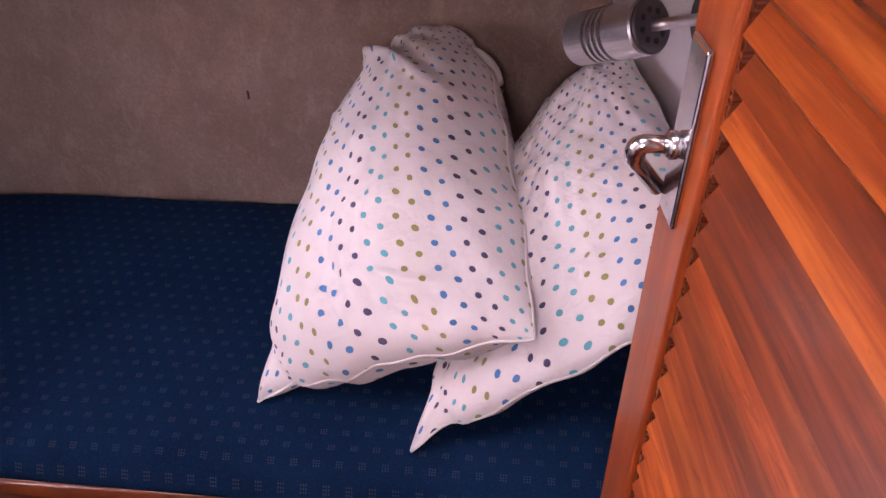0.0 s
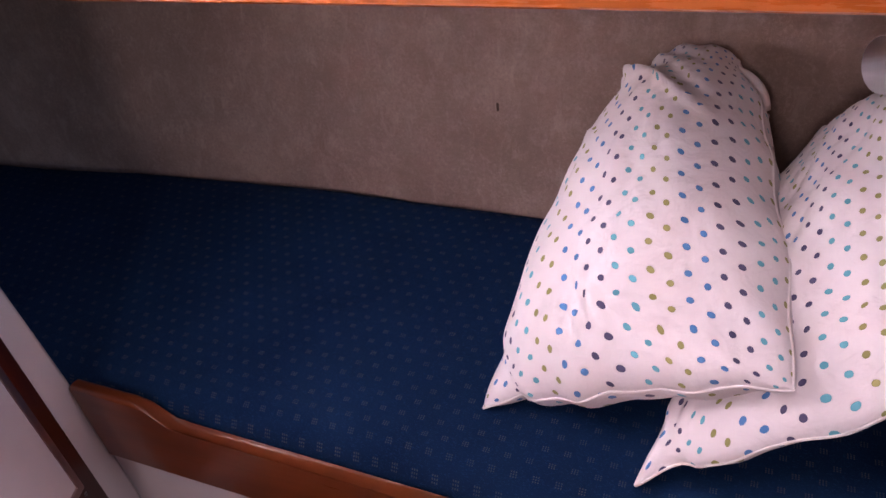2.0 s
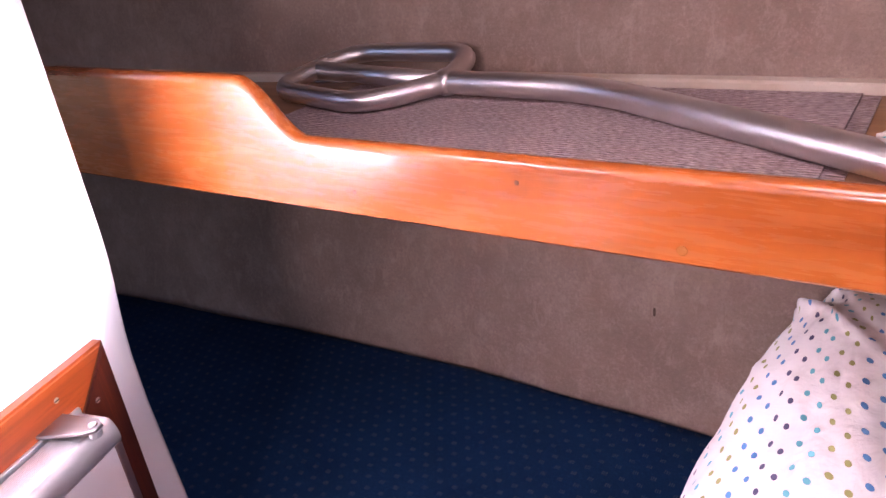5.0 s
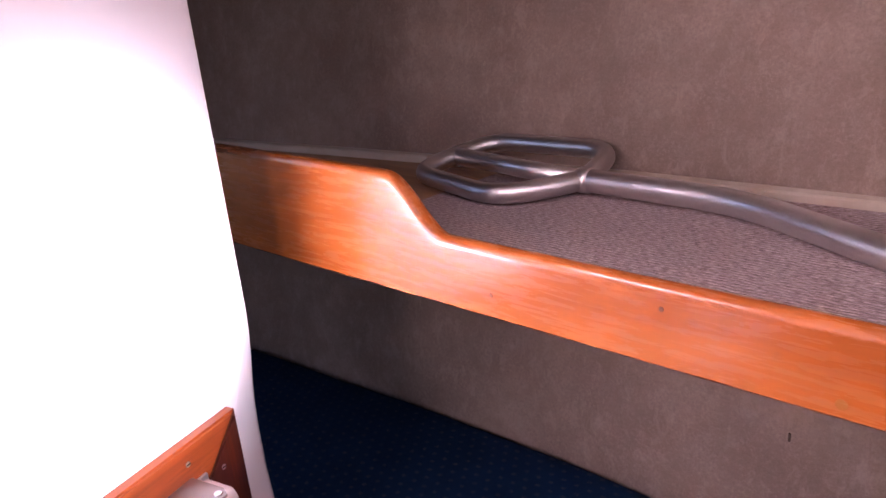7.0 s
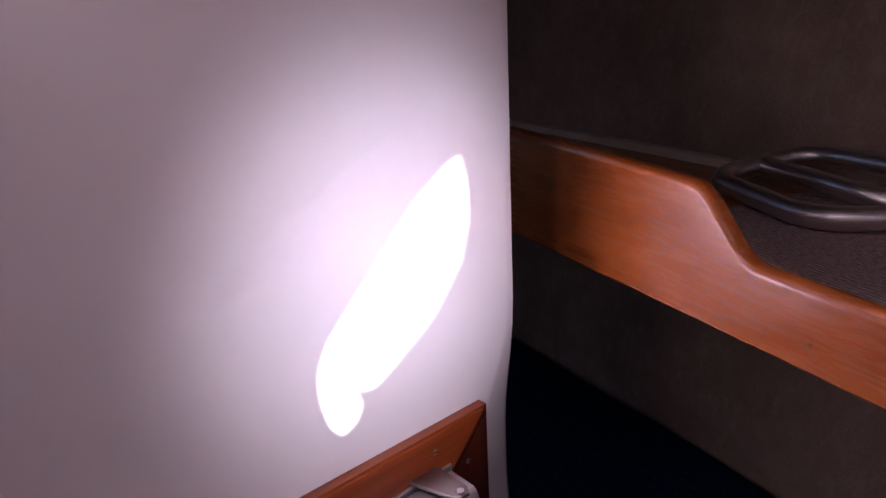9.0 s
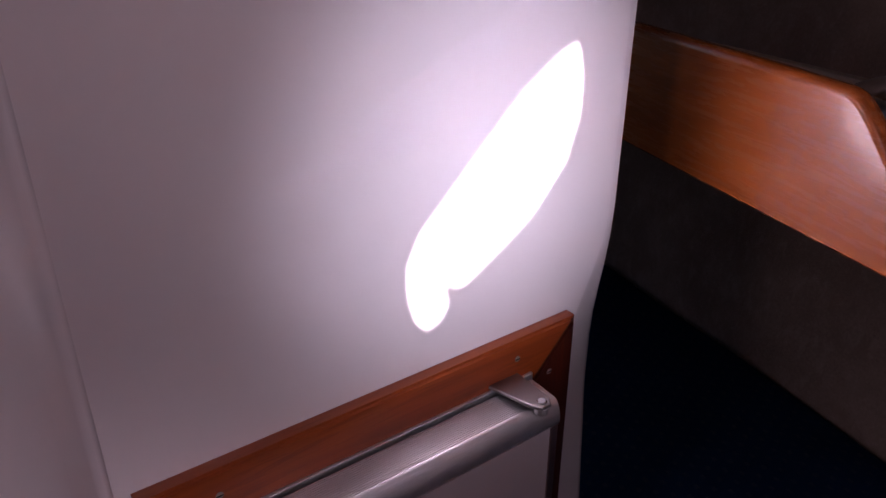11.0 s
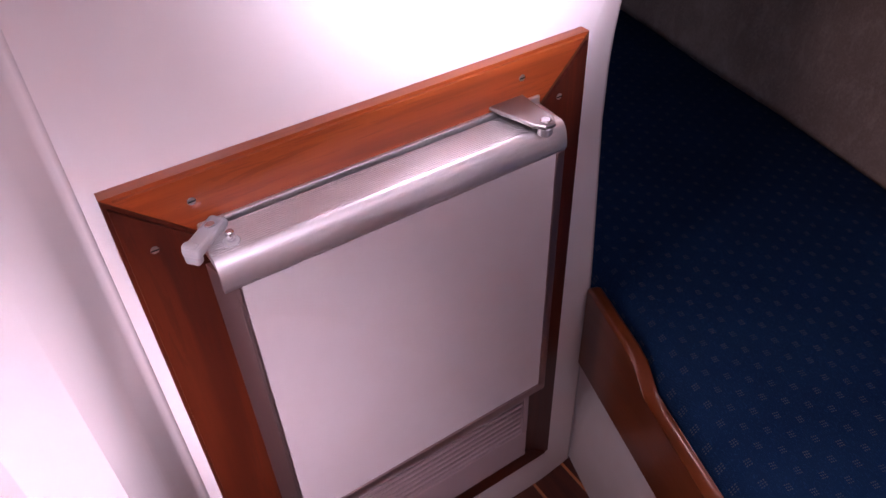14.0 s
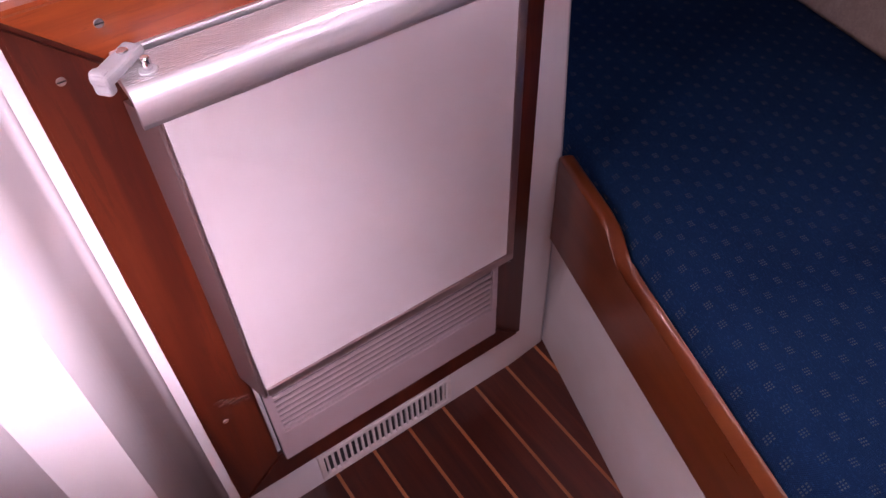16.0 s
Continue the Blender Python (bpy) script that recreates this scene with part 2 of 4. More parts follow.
def rug_mat():
    m, nt, p = nodes_of("ribbed_rug")
    n = Net(nt)
    tc = nt.nodes.new("ShaderNodeTexCoord")
    sep = nt.nodes.new("ShaderNodeSeparateXYZ")
    n.link(tc.outputs["Object"], sep.inputs[0])
    v = n.coords("Object", (60, 260, 60))
    spec = n.noise(v, 1.6, 3, 0.6)
    wob = n.noise(n.coords("Object"), 30, 2)
    rib = n.math("SINE", n.math("ADD", n.math("MULTIPLY", sep.outputs[1], 780.0), n.math("MULTIPLY", wob, 9.0)))
    col = n.ramp(spec, [(0.32, (0.20, 0.135, 0.130)), (0.48, (0.46, 0.345, 0.335)), (0.66, (0.74, 0.60, 0.59))])
    col = n.mix(n.math("MULTIPLY_ADD", rib, 0.16, 0.20), col, (0.12, 0.09, 0.085))
    n.link(col, p.inputs["Base Color"])
    p.inputs["Roughness"].default_value = 0.95
    p.inputs["Specular IOR Level"].default_value = 0.15
    n.bump(n.math("ADD", rib, spec), 0.6, 0.003, p)
    return m


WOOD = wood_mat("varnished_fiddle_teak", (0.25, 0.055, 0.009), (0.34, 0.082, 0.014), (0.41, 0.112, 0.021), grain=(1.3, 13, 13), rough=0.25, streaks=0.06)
WOOD_PLUG = wood_mat("plug_wood", (0.36, 0.115, 0.022), (0.40, 0.14, 0.032), (0.43, 0.16, 0.042), vary=0.1)
WOOD_D = wood_mat("dark_varnished_mahogany", (0.085, 0.017, 0.005), (0.14, 0.030, 0.008), (0.19, 0.046, 0.011), rough=0.26, coat=0.35, streaks=0.07)
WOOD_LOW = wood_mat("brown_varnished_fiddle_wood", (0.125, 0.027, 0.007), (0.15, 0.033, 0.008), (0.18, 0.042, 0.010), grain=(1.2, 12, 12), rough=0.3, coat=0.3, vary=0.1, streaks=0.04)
WOOD_V = wood_mat("red_varnished_stile_wood", (0.17, 0.026, 0.005), (0.28, 0.050, 0.008), (0.36, 0.075, 0.012), grain=(22, 22, 1.2), rough=0.4, coat=0.2)
WOOD_DOOR = wood_mat("orange_varnished_louvre_wood", (0.12, 0.016, 0.002), (0.27, 0.046, 0.003), (0.46, 0.110, 0.011), grain=(40, 2.4, 40), rough=0.40, coat=0.15, vary=0.95)
WOOD_PLY = wood_mat("plywood_shelf", (0.24, 0.10, 0.035), (0.34, 0.155, 0.06), (0.42, 0.21, 0.09), rough=0.4, coat=0.2)
WOOD_FLOOR = wood_mat("teak_sole", (0.038, 0.006, 0.003), (0.064, 0.011, 0.004), (0.090, 0.017, 0.006), rough=0.35, coat=0.25)
WOOD_HOLLY = wood_mat("holly_strip", (0.32, 0.105, 0.038), (0.40, 0.14, 0.05), (0.46, 0.175, 0.068), rough=0.35, coat=0.25)
GEL = paint_mat("white_gelcoat", (0.83, 0.80, 0.81), 0.26, 0.03, 0.8, 2.0, 0.006)
GEL_B = paint_mat("white_berth_panel", (0.78, 0.75, 0.76), 0.35, 0.06, 0.15, 5.0)
CREAM = paint_mat("cream_batten", (0.62, 0.52, 0.42), 0.5, 0.12, 0.0, 9.0)
LAMINATE = paint_mat("fridge_door_laminate", (0.52, 0.48, 0.495), 0.38, 0.05, 0.0, 4.0, 0.01)
LINER = paint_mat("deckhead_lining", (0.34, 0.29, 0.25), 0.8, 0.1, 0.0, 6.0)
GREY_PL = paint_mat("grey_plastic", (0.40, 0.42, 0.44), 0.4, 0.06, 0.0, 20.0)
GRILLE_M = paint_mat("grille_plastic", (0.36, 0.28, 0.29), 0.5, 0.05, 0.0, 8.0, 0.008)
VENT_M = paint_mat("vent_plastic", (0.70, 0.64, 0.62), 0.4, 0.06, 0.0, 20.0)
# black for gaps, slots and the tube end, their shade as colour
BLACK = paint_mat("black_recess_shade", (0.015, 0.014, 0.015), 0.7, 0.1)
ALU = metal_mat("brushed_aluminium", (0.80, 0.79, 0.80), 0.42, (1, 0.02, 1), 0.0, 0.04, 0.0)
STEEL = metal_mat("stainless_tube", (0.80, 0.765, 0.755), 0.38, (0.15, 1, 1), 0.0, 0.18)
CHROME = metal_mat("chrome", (0.72, 0.72, 0.74), 0.16, (1, 1, 1), 0.0, 0.1)
LAMP_M = metal_mat("satin_lamp_metal", (0.66, 0.65, 0.67), 0.32, (1, 1, 1), 0.0, 0.04, 0.005)
FELT, CLOTH, DOTS, RUG = felt_mat(), berth_cloth_mat(), dotted_mat(), rug_mat()
SEAM = paint_mat("pillow_seam_cotton", (0.80, 0.76, 0.75), 0.85, 0.06)

# ---- mesh helpers ----
def part(name, bm, material, parent=None, label="", smooth=False, world_m=None):
    me = bpy.data.meshes.new(name)
    bmesh.ops.recalc_face_normals(bm, faces=bm.faces)
    bm.to_mesh(me)
    bm.free()
    if smooth:
        me.shade_smooth()
    me.materials.append(material)
    ob = new(name, me)
    if parent is not None:
        ob.parent = parent
    if world_m is not None:
        ob.matrix_world = world_m
    if label:
        tagged(ob, label)
    return ob


def empty(name, m, label, category, group="", kind=""):
    ob = new(name)
    ob.empty_display_size = 0.05
    ob.matrix_world = m
    return tagged(ob, label, category, group, kind)


def box(bm, lo, hi, bevel=0.0, seg=2):
    vs = [bm.verts.new((x, y, z)) for x in (lo[0], hi[0]) for y in (lo[1], hi[1]) for z in (lo[2], hi[2])]
    fs = [bm.faces.new([vs[i] for i in q]) for q in ((0, 1, 3, 2), (4, 6, 7, 5), (0, 4, 5, 1), (2, 3, 7, 6), (0, 2, 6, 4), (1, 5, 7, 3))]
    if bevel:
        es = list({e for f in fs for e in f.edges})
        bmesh.ops.bevel(bm, geom=es, offset=bevel, segments=seg, affect="EDGES", profile=0.5)
    return bm


def boxed(lo, hi, bevel=0.0, seg=2):
    return box(bmesh.new(), lo, hi, bevel, seg)


def prism(points, axis, lo, hi, bevel=0.0, seg=2):
    """A flat outline, pushed from lo to hi along an axis. Outline pairs go to the two other axes in order."""
    bm = bmesh.new()
    def at(p, w):
        v = list(p)
        v.insert(axis, w)
        return v
    a = [bm.verts.new(at(p, lo)) for p in points]
    b = [bm.verts.new(at(p, hi)) for p in points]
    fa, fb = bm.faces.new(a), bm.faces.new(b)
    k = len(points)
    for i in range(k):
        bm.faces.new((a[i], a[(i + 1) % k], b[(i + 1) % k], b[i]))
    if bevel:
        es = list(fa.edges) + list(fb.edges)
        bmesh.ops.bevel(bm, geom=es, offset=bevel, segments=seg, affect="EDGES", profile=0.5)
    return bm


def sweep(bm, path, radius, n=16, closed=False, caps=True):
    """A round tube along a list of points."""
    pts = [Vector(p) for p in path]
    k = len(pts)
    rings, up = [], Vector((0, 0, 1))
    for i, p in enumerate(pts):
        a = pts[(i - 1) % k] if closed or i else pts[i]
        b = pts[(i + 1) % k] if closed or i < k - 1 else pts[i]
        d = (b - a).normalized()
        ref = up if abs(d.dot(up)) < 0.95 else Vector((0, 1, 0))
        s = d.cross(ref).normalized()
        u = s.cross(d)
        r = radius[i] if isinstance(radius, (list, tuple)) else radius
        rings.append([bm.verts.new(p + (s * math.cos(q) + u * math.sin(q)) * r) for q in (2 * math.pi * j / n for j in range(n))])
    last = k if closed else k - 1
    for i in range(last):
        r0, r1 = rings[i], rings[(i + 1) % k]
        for j in range(n):
            bm.faces.new((r0[j], r0[(j + 1) % n], r1[(j + 1) % n], r1[j]))
    if caps and not closed:
        bm.faces.new(rings[0]), bm.faces.new(rings[-1])
    return bm


def rounded(path, r, n=6):
    """The same way with its inner corners turned into arcs."""
    pts = [Vector(p) for p in path]
    out = [pts[0]]
    for a, b, c in zip(pts, pts[1:], pts[2:]):
        e1, e2 = (a - b).normalized(), (c - b).normalized()
        k = min(r, (a - b).length * 0.49, (c - b).length * 0.49)
        p0, p1 = b + e1 * k, b + e2 * k
        for i in range(n + 1):
            t = i / n
            out.append(p0 * (1 - t) ** 2 + b * 2 * t * (1 - t) + p1 * t ** 2)
    out.append(pts[-1])
    return out


def disc(bm, centre, axis, radius, depth, n=20, bevel=0.0):
    c, d = Vector(centre), Vector(axis).normalized()
    radii = [radius - bevel, radius, radius, radius - bevel]
    steps = [0, bevel, depth - bevel, depth]
    return sweep(bm, [c + d * s for s in steps], radii, n)


# ---- the plan: berth frame, s along the berth, d towards the hull ----
BERTH = pose(-0.793, 0.790, 0.0, 0, 0, -17.1)
WALL_X = -0.812


def hull_d(s, z):
    bend = -0.085 * max(0.0, -s + 0.1) ** 1.25 - 0.05 * max(0.0, s - 0.7) ** 1.5
    return 0.655 + 0.17 * (z - 0.505) + bend


def hull_wall():
    bm = bmesh.new()
    cols, rows = 60, 26
    grid = []
    for i in range(cols + 1):
        s = -1.40 + 3.2 * i / cols
        col = []
        for j in range(rows + 1):
            z = 0.30 + 1.72 * j / rows
            wav = 0.004 * noise.noise(Vector((s * 3.1, z * 3.7, 0.3)))
            col.append(bm.verts.new((s, hull_d(s, z) + wav, z)))
        grid.append(col)
    back = [[bm.verts.new((v.co.x, v.co.y + 0.04, v.co.z)) for v in (c[0], c[-1])] for c in grid]
    for i in range(cols):
        for j in range(rows):
            bm.faces.new((grid[i][j], grid[i + 1][j], grid[i + 1][j + 1], grid[i][j + 1]))
        bm.faces.new((back[i][0], back[i][1], back[i + 1][1], back[i + 1][0]))
        bm.faces.new((grid[i][0], back[i][0], back[i + 1][0], grid[i + 1][0]))
        bm.faces.new((grid[i][-1], grid[i + 1][-1], back[i + 1][1], back[i][1]))
    ob = part("wall_hull", bm, FELT, None, smooth=True)
    ob.matrix_world = BERTH
    tagged(ob, "curved hull side lined with brown-grey felt", "wall", kind="structure")
    marks = bmesh.new()
    s, z = 0.535, 0.718
    y = hull_d(s, z) - 0.0042
    box(marks, (s - 0.0022, y - 0.0004, z - 0.010), (s + 0.0018, y + 0.004, z + 0.007), 0.001, 1)
    part("stain", marks, BLACK_FELT, ob, "small dark stain on the felt")
    return ob


BLACK_FELT = paint_mat("felt_stain", (0.095, 0.06, 0.042), 0.95, 0.3, 0.0, 60.0)
hull_wall()


def panel(name, lo, hi, material, label, category="wall", m=None, bevel=0.0):
    ob = part(name, boxed(lo, hi, bevel), material)
    if m is not None:
        ob.matrix_world = m
    return tagged(ob, label, category, kind="structure")


# the bulkhead that holds the fridge, with an opening behind the frame
def bulkhead():
    bm = bmesh.new()
    x0, x1 = WALL_X - 0.045, WALL_X
    ya, yb, yc, yd = 0.10, 0.225, 0.668, 0.806
    box(bm, (x0, ya, 0), (x1, yb, 1.98))
    box(bm, (x0, yb, 0.905), (x1, yc, 1.98))
    box(bm, (x0, yb, 0), (x1, yc, 0.15))
    # the free edge turns back wider below than above, shape imitating a shadow
    levels = 48
    rings = []
    for i in range(levels + 1):
        z = -0.045 + 2.025 * i / levels
        t = max(0.0, min(1.0, (1.09 - z) / 0.21))
        t = t * t * (3 - 2 * t)
        low = max(0.0, min(1.0, (0.80 - z) / 0.32))
        fold, depth = 0.798 - 0.066 * t, 0.003 + (0.024 - 0.020 * low) * t
        ring = [(x0, yc), (x1, yc), (x1, yc + 0.0012), (x1, yc + 0.0024)]
        ye, yb0 = yd + 0.004 * t, fold - 0.006
        for k in range(15):
            q = k / 14
            ring.append((x1 - depth * q ** 1.1, yb0 + (ye - yb0) * q))
        ring += [(x1 - depth - 0.004, yd + 0.0045 * t), (x0, yd + 0.004 * t)]
        rings.append([bm.verts.new((x, y, z)) for x, y in ring])
    for a, b in zip(rings, rings[1:]):
        k = len(a)
        for j in range(1, k):
            f = bm.faces.new((a[j], a[(j + 1) % k], b[(j + 1) % k], b[j]))
            f.smooth = 1 <= j < k - 2
    bm.faces.new(rings[0]), bm.faces.new(rings[-1])
    ob = part("wall_bulkhead", bm, GEL)
    tagged(ob, "white glossy moulded bulkhead with an edge turned back to look shaded", "wall", kind="structure")
    return ob


bulkhead()


def side_column():
    """Moulded upright that steps out from the bulkhead with a hollow and a round."""
    way = [(WALL_X, 0.152, 0), (WALL_X + 0.003, 0.142, 0), (WALL_X + 0.047, 0.103, 0), (WALL_X + 0.072, -0.02, 0), (WALL_X + 0.074, -0.25, 0), (WALL_X + 0.05, -0.50, 0), (WALL_X + 0.05, -0.95, 0)]
    pts = [(p.x, p.y) for p in rounded(way, 0.026, 9)] + [(WALL_X - 0.04, -0.95), (WALL_X - 0.04, 0.152)]
    ob = part("wall_side", prism(pts, 2, 0, 1.98), GEL)
    for pl in ob.data.polygons:
        pl.use_smooth = abs(pl.normal.z) < 0.5 and pl.center.x > WALL_X - 0.005 and pl.area < 0.10
    return tagged(ob, "white moulded upright with rounded corner", "wall", kind="structure")


side_column()


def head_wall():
    """White bulkhead with an added, unseen gap high up, cut to shape the sun patch."""
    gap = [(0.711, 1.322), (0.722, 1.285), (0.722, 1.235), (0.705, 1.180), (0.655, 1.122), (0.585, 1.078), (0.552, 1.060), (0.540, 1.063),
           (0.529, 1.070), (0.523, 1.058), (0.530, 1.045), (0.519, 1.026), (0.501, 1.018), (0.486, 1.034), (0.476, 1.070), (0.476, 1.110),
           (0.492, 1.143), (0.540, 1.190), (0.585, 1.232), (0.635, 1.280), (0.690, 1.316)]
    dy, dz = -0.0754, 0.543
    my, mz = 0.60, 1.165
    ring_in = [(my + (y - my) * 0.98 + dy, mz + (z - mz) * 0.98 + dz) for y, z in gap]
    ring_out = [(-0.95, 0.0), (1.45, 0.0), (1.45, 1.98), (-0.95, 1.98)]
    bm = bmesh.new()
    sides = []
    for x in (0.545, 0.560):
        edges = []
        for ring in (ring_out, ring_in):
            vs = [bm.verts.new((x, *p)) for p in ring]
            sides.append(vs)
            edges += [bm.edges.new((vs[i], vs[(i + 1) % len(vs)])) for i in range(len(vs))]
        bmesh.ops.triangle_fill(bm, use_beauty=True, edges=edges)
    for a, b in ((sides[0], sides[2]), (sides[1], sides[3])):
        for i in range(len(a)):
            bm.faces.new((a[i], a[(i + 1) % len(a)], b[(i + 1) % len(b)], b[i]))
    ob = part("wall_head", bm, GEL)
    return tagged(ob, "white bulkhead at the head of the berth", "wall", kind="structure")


head_wall()
panel("wall_far", (-1.385, -0.30, 0.30), (-1.345, 1.0, 1.98), FELT, "felt-lined end wall of the berth", m=BERTH)
panel("wall_behind", (-1.9, 0.06, 0), (WALL_X - 0.06, 0.098, 1.98), GEL, "plain white wall behind the bulkhead")
# added out of view to keep light off the sole and berth front
panel("wall_low", (-0.76, -0.36, 0), (0.16, -0.33, 0.97), WOOD_D, "unseen dark wooden low wall added to block light")
# aft wall with the companionway opening, unseen; dark to cut bounced light
panel("wall_aft_1", (-0.90, -1.0, 0), (0.60, -0.95, 0.85), WOOD_D, "unseen aft wall below the companionway, dark wood to cut bounce")
panel("wall_aft_2", (-0.28, -1.0, 0.85), (0.60, -0.95, 1.98), WOOD_D, "unseen aft wall beside the companionway, dark wood to cut bounce")
panel("wall_aft_3", (-0.90, -1.0, 0.85), (-0.60, -0.95, 1.98), WOOD_D, "unseen aft wall beside the companionway, dark wood to cut bounce")


def ceiling():
    """Deckhead over the whole cabin, unseen; its dull colour cuts bounced light."""
    bm = boxed((-2.0, -1.0, 1.98), (-0.26, 2.3, 2.03))
    box(bm, (0.16, -1.0, 1.98), (0.56, 2.3, 2.03))
    box(bm, (-0.26, 0.42, 1.98), (0.16, 2.3, 2.03))
    box(bm, (-0.26, -1.0, 1.98), (0.16, -0.02, 2.03))
    ob = part("ceiling", bm, LINER)
    return tagged(ob, "unseen deckhead with an open hatch, beige to cut bounce", "ceiling", kind="structure")


ceiling()

# ---- berth ----
def soften(ob):
    """Smooth shading on the rounded edges, flat broad faces."""
    big = max(pl.area for pl in ob.data.polygons)
    for pl in ob.data.polygons:
        pl.use_smooth = pl.area < 0.5 * big and abs(pl.normal.y) < 0.9995


def lower_fiddle():
    """Board with a raised end that drops in a soft curve."""
    th = 0.024
    top = [(-0.026, 0.494), (-0.017, 0.501), (0.112, 0.501)]
    for i in range(1, 8):
        t = i / 7
        e = t * t * (3 - 2 * t)
        top.append((0.112 + 0.095 * t, 0.501 - 0.049 * e))
    top += [(0.9, 0.453), (1.42, 0.453)]
    pts = top + [(1.42, 0.330), (-0.026, 0.312)]
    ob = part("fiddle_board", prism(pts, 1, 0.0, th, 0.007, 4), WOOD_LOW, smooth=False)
    soften(ob)
    ob.matrix_world = BERTH
    return tagged(ob, "dark varnished fiddle board with a curved raised end", "board")


lower_fiddle()


def berth_base():
    ob = part("berth_front", boxed((-0.06, 0.014, 0.0), (1.42, 0.034, 0.345)), GEL_B)
    ob.matrix_world = BERTH
    tagged(ob, "white painted panel below the berth", "panel", kind="structure")
    top = part("berth_top", boxed((-1.34, 0.034, 0.31), (1.42, 0.66, 0.345)), GEL_B)
    top.matrix_world = BERTH
    tagged(top, "painted board that carries the berth cushion", "board", kind="structure")


berth_base()


def cushion():
    bm = bmesh.new()
    cols, rows = 110, 34
    top = []
    for i in range(cols + 1):
        s = -1.335 + (1.415 + 1.335) * i / cols
        col = []
        for j in range(rows + 1):
            t = j / rows
            d0, d1 = 0.030, hull_d(s, 0.49) - 0.006
            d = d0 + (d1 - d0) * t
            z = 0.496 + 0.012 * t + 0.010 * math.sin(math.pi * t) ** 0.6
            edge = max(0.0, 1 - (d - d0) / 0.04)
            z -= 0.036 * edge ** 2.2
            eb = max(0.0, 1 - (d1 - d) / 0.02)
            z -= 0.010 * eb ** 2
            z += 0.004 * noise.noise(Vector((s * 4, d * 5, 0.2))) + 0.0012 * noise.noise(Vector((s * 19, d * 17, 2.2)))
            col.append(bm.verts.new((s, d, z)))
        top.append(col)
    for i in range(cols):
        for j in range(rows):
            bm.faces.new((top[i][j], top[i + 1][j], top[i + 1][j + 1], top[i][j + 1]))
    bedge = [e for e in bm.edges if e.is_boundary]
    ext = bmesh.ops.extrude_edge_only(bm, edges=bedge)
    for v in ext["geom"]:
        if isinstance(v, bmesh.types.BMVert):
            v.co.z = 0.348
    ob = part("berth_cushion", bm, CLOTH, smooth=True)
    ob.matrix_world = BERTH
    return tagged(ob, "long dark blue berth cushion woven with small pale stitch groups", "cushion")


cushion()

# ---- upper shelf ----
def shelf_z(s, d):
    return 1.127 + 0.003 * (s - 0.3)


def slab(s0, s1, d0, d1, low, high, cols=24):
    """A flat sheet that follows the shelf, from low to high above it. d1 may be a function of s."""
    bm = bmesh.new()
    prev = first = None
    for i in range(cols + 1):
        s = s0 + (s1 - s0) * i / cols
        e = d1(s) if callable(d1) else d1
        r = min(0.0015, (high - low) * 0.4)
        ring = [bm.verts.new((s, d, shelf_z(s, d) + h)) for d, h in ((d0, low), (d0, high - r), (d0 + r, high), (e - r, high), (e, high - r), (e, low))]
        if prev:
            for k in range(6):
                bm.faces.new((prev[k], prev[(k + 1) % 6], ring[(k + 1) % 6], ring[k]))
        else:
            bm.faces.new(ring)
        prev = ring
    bm.faces.new(prev)
    return bm


def shelf():
    ob = part("shelf_board", slab(-1.34, 1.44, 0.165, lambda s: hull_d(s, 1.11) + 0.003, -0.004, 0.0, 40), WOOD_PLY)
    ob.matrix_world = BERTH
    tagged(ob, "brown plywood shelf board above the berth", "shelf", kind="structure")
    bm = bmesh.new()
    prev = None
    cols = 40
    for i in range(cols + 1):
        s = -1.34 + 2.78 * i / cols
        d0 = hull_d(s, 1.13) - 0.026
        z = shelf_z(s, d0)
        ring = [bm.verts.new((s, d, z + h)) for d, h in ((d0, 0.001), (d0 + 0.001, 0.014), (d0 + 0.004, 0.018), (d0 + 0.033, 0.019), (d0 + 0.033, 0.001))]
        if prev:
            for k in range(5):
                bm.faces.new((prev[k], prev[(k + 1) % 5], ring[(k + 1) % 5], ring[k]))
        else:
            bm.faces.new(ring)
        prev = ring
    bm.faces.new(prev)
    ob = part("trim_batten", bm, CREAM)
    ob.matrix_world = BERTH
    tagged(ob, "cream painted batten where shelf meets hull", "trim", kind="structure")


shelf()


